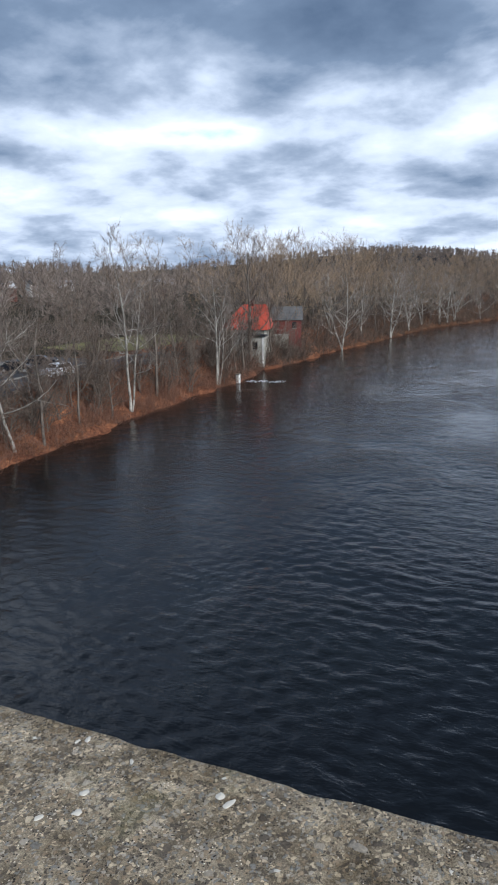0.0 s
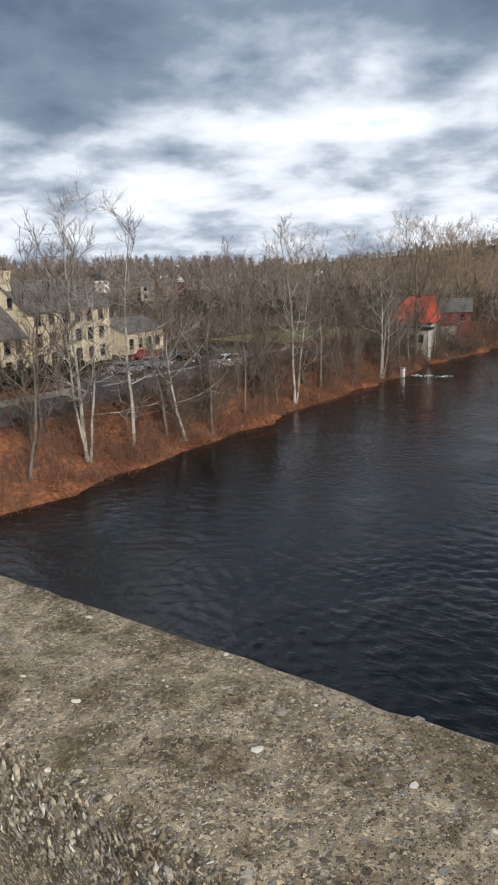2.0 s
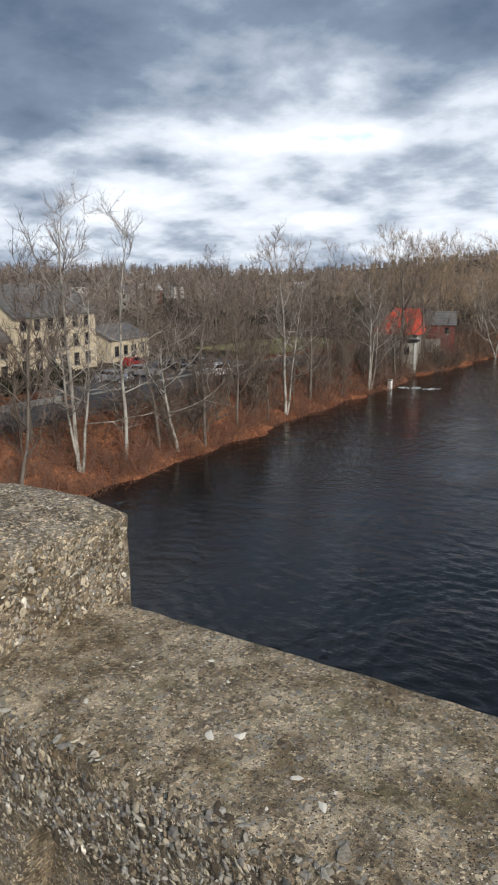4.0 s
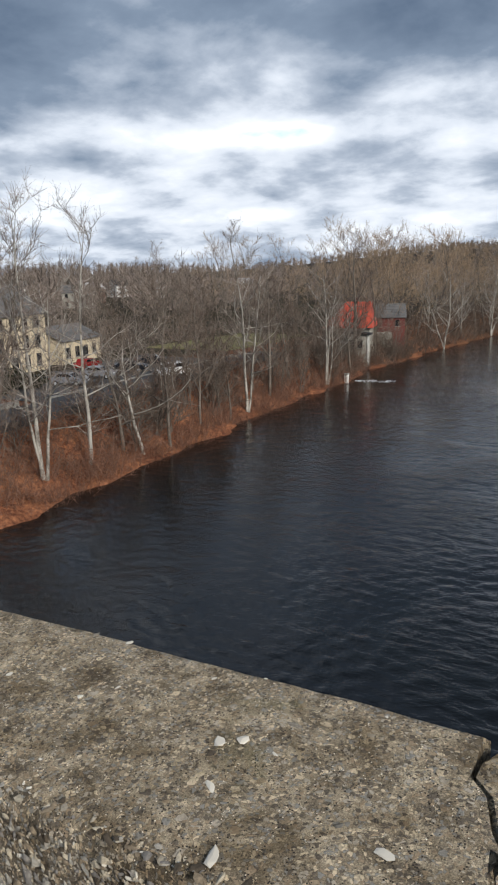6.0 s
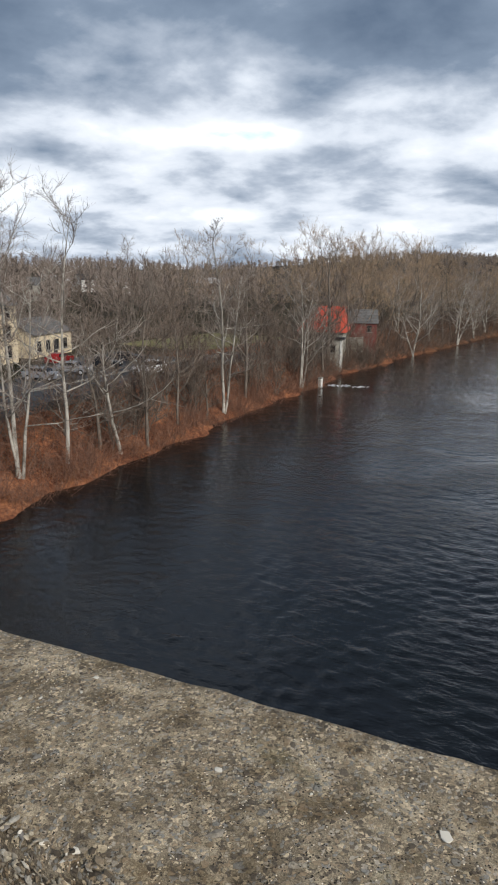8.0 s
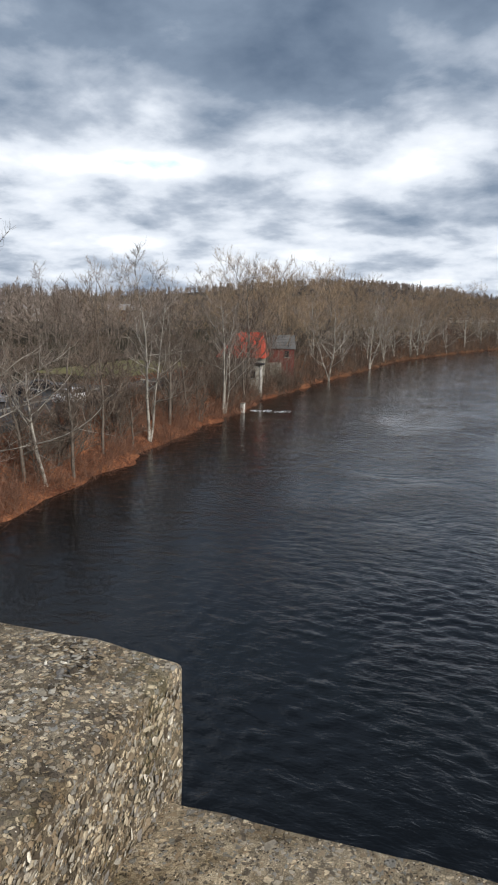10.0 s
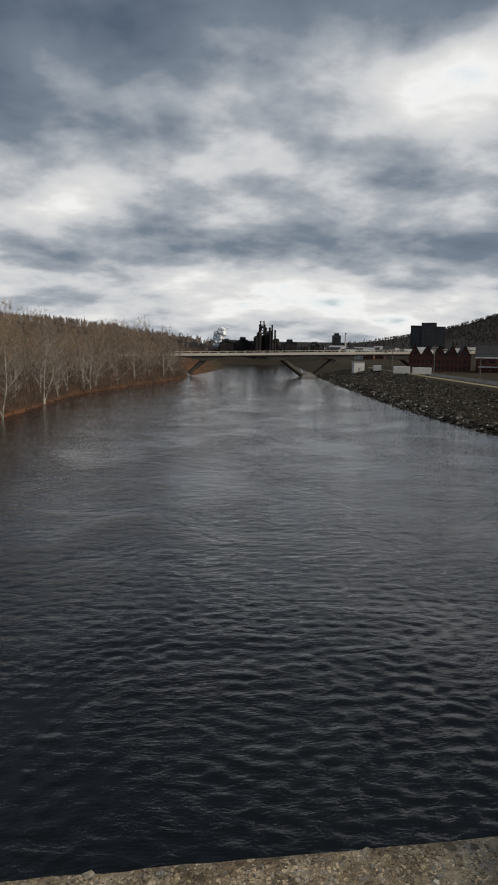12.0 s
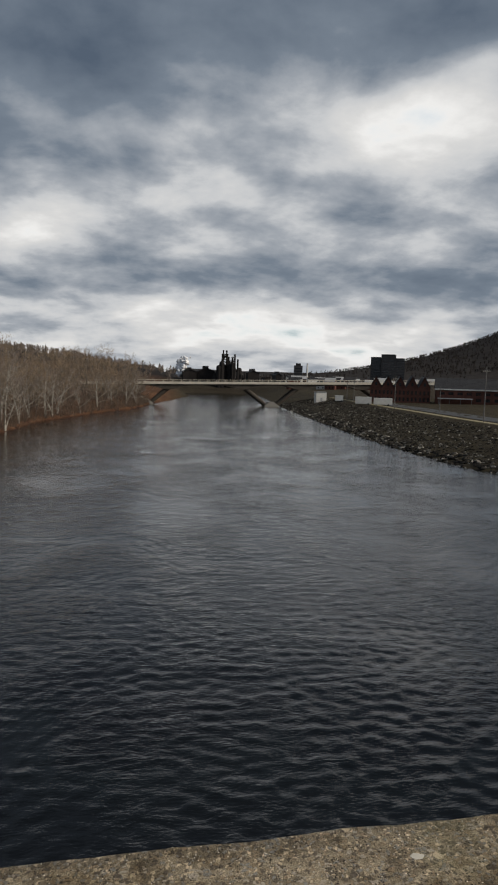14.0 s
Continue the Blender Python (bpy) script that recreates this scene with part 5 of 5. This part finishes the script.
bmesh.ops.create_uvsphere(bm, u_segments=14, v_segments=8, radius=2.2)
bm.transform(Matrix.Translation((0, 0, 22)) @ Matrix.Diagonal((1, 1, 1.1, 1)))
part("dome", bm, MAT["slate"], cupola)
part("finial", rod((0, 0, 24), (0, 0, 26.5), 0.15, 0.05, 8), MAT["pole"], cupola)


# ---- steelworks beyond the bend ----
def tower_frame(root, x, y, w, z0, z1, levels):
    """An open steel tower: four legs, floors and braces."""
    h = w / 2
    for sx in (-1, 1):
        for sy in (-1, 1):
            part("leg", box(x + sx * h - 0.45, x + sx * h + 0.45, y + sy * h - 0.45, y + sy * h + 0.45, z0, z1), MAT["steel"], root)
    for k in range(levels + 1):
        z = z0 + (z1 - z0) * k / levels
        part("floor", box(x - h - 0.6, x + h + 0.6, y - h - 0.6, y + h + 0.6, z - 0.35, z + 0.35), MAT["steel"], root)
        if k < levels:
            nz = z0 + (z1 - z0) * (k + 1) / levels
            for sx in (-1, 1):
                part("brace", rod((x + sx * h, y - h - 0.3, z), (x - sx * h, y - h - 0.3, nz), 0.3, 0.3, 6), MAT["steel"], root)


def furnace(x, y, top, flip):
    """A blast furnace: bellied stack in its tower, stoves beside it, the uptakes and the great downcomer pipe."""
    root = thing("blast_furnace", pose(0, 0, 0), "disused rust-black blast furnace with stoves, uptakes and slanting downcomer", "blast furnace", "steelworks")
    bm = bmesh.new()
    rings = [(4.0, 3.6), (10.0, 4.6), (15.0, 4.9), (24.0, 3.4), (28.0, 2.6)]
    for (za, ra), (zb, rb) in zip(rings, rings[1:]):
        rod((x, y, za), (x, y, zb), ra, rb, 16, bm)
    part("stack", bm, MAT["steel"], root)
    tower_frame(root, x, y, 8.5, 5.0, 27.0, 4)
    tower_frame(root, x, y, 5.2, 27.4, top - 3.0, 2)
    for q in (-1.7, 1.7):
        part("uptake", rod((x + q, y, 26), (x + q, y, top), 0.75, 0.7, 10), MAT["steel"], root)
        part("bleeder_valve", rod((x + q, y, top), (x + q, y, top + 1.2), 1.05, 0.6, 10), MAT["steel"], root)
    part("downcomer", rod((x, y - 1, top - 4), (x + flip * 9.5, y - 3, 17), 1.1, 1.1, 10), MAT["steel"], root)
    part("dust_catcher", rod((x + flip * 9.5, y - 3, 8), (x + flip * 9.5, y - 3, 18.5), 3.0, 2.2, 14), MAT["steel"], root)
    part("skip_bridge", rod((x - 1, y + 1, top - 5), (x + flip * 7.0, y + 2, 6), 0.9, 0.9, 6), MAT["steel"], root)
    part("cast_house", prism([(x - 8, 2), (x + 8, 2), (x + 8, 13.5), (x + 3, 16.5), (x - 3, 16.5), (x - 8, 13.5)], y + 5, y + 26), MAT["steel"], root)
    return root


def stove(x, y, top, r=2.6):
    root = thing("hot_blast_stove", pose(0, 0, 0), "tall dark cylindrical hot-blast stove with a domed top", "stove", "steelworks stoves")
    part("shell", rod((x, y, 4), (x, y, top - 2.0), r, r, 16), MAT["steel"], root)
    bm = bmesh.new()
    bmesh.ops.create_uvsphere(bm, u_segments=16, v_segments=8, radius=r)
    bm.transform(Matrix.Translation((x, y, top - 2.0)) @ Matrix.Diagonal((1, 1, 0.8, 1)))
    part("dome", bm, MAT["steel"], root)


def mill_stack(x, y, top, r=1.0):
    root = thing("steelworks_chimney", pose(0, 0, 0), "slim dark steel chimney of the old steelworks", "chimney", "steelworks chimneys")
    part("shaft", rod((x, y, 4), (x, y, top), r * 1.25, r * 0.85, 12), MAT["steel"], root)
    part("rim", rod((x, y, top - 0.8), (x, y, top + 0.1), r * 1.05, r * 1.05, 12), MAT["steel"], root)


def works_shed(x0, x1, y, eave, ridge, label="long dark rusty steelworks shed with a low gabled roof"):
    root = thing("works_shed", pose(0, 0, 0), label, "works shed", "steelworks sheds")
    c = (x0 + x1) / 2
    part("wall", prism([(x0, 2), (x1, 2), (x1, eave), (c, ridge), (x0, eave)], y, y + 24), MAT["steel"], root)
    part("roof", prism([(x0 - 0.6, eave), (c, ridge), (x1 + 0.6, eave), (x1 + 0.6, eave + 0.5), (c, ridge + 0.5), (x0 - 0.6, eave + 0.5)], y - 0.6, y + 24.6), MAT["dark_roof"], root)
    part("roof_monitor", box(c - (x1 - x0) * 0.12, c + (x1 - x0) * 0.12, y, y + 24, ridge - 0.5, ridge + 2.0), MAT["steel"], root)


furnace(73.0, 714, 41.0, -1)
furnace(80.5, 730, 35.0, 1)
for x, top in ((66.5, 27.0), (69.5, 31.0), (77.5, 29.0), (87.0, 25.0)):
    stove(x, 708, top)
for x, top in ((81.8, 38.0), (79.6, 35.5), (84.8, 33.0), (92.0, 20.5)):
    mill_stack(x, 704, top)
works_shed(31.5, 45.0, 716, 19.5, 22.0)
works_shed(46.0, 64.0, 720, 20.0, 24.0)
works_shed(88.0, 94.5, 716, 13.0, 15.5)
works_shed(97.0, 108.5, 716, 20.0, 22.5)
works_shed(110.0, 124.0, 722, 12.0, 14.5)
works_shed(126.0, 131.5, 716, 18.5, 20.5)


def build_steam():
    rng = np.random.default_rng(87)
    bm = bmesh.new()
    for k in range(170):
        t = rng.random()
        r = 1.6 + 2.8 * math.sin(math.pi * min(1.0, 0.15 + 0.75 * t))
        c = Vector((31.0 + 7.0 * (t - 0.4) * 0.6 + rng.normal(0, 3.0) * (0.4 + 0.5 * t), 735 + rng.normal(0, 3.0), 16.0 + 18.0 * t + rng.normal(0, 0.8)))
        bmesh.ops.create_icosphere(bm, subdivisions=2, radius=r * rng.uniform(0.25, 0.6), matrix=Matrix.Translation(c))
    for v in bm.verts:
        v.co += noise.noise_vector(v.co * 0.45) * 1.1 + noise.noise_vector(v.co * 1.3) * 0.5
    for f in bm.faces:
        f.smooth = True
    tagged(part("steam_cloud", bm, MAT["steam"]), "white cloud of steam above the steelworks sheds", "steam", kind="stuff")


build_steam()
for i in range(9):
    x, y = 118 + 14 * i + rng.uniform(-5, 5), 365 + rng.uniform(-20, 60)
    copy_thing(PROTO[i % 4], at_ground(x, y, rng.uniform(0, 360), 0.6)).scale = (0.6,) * 3
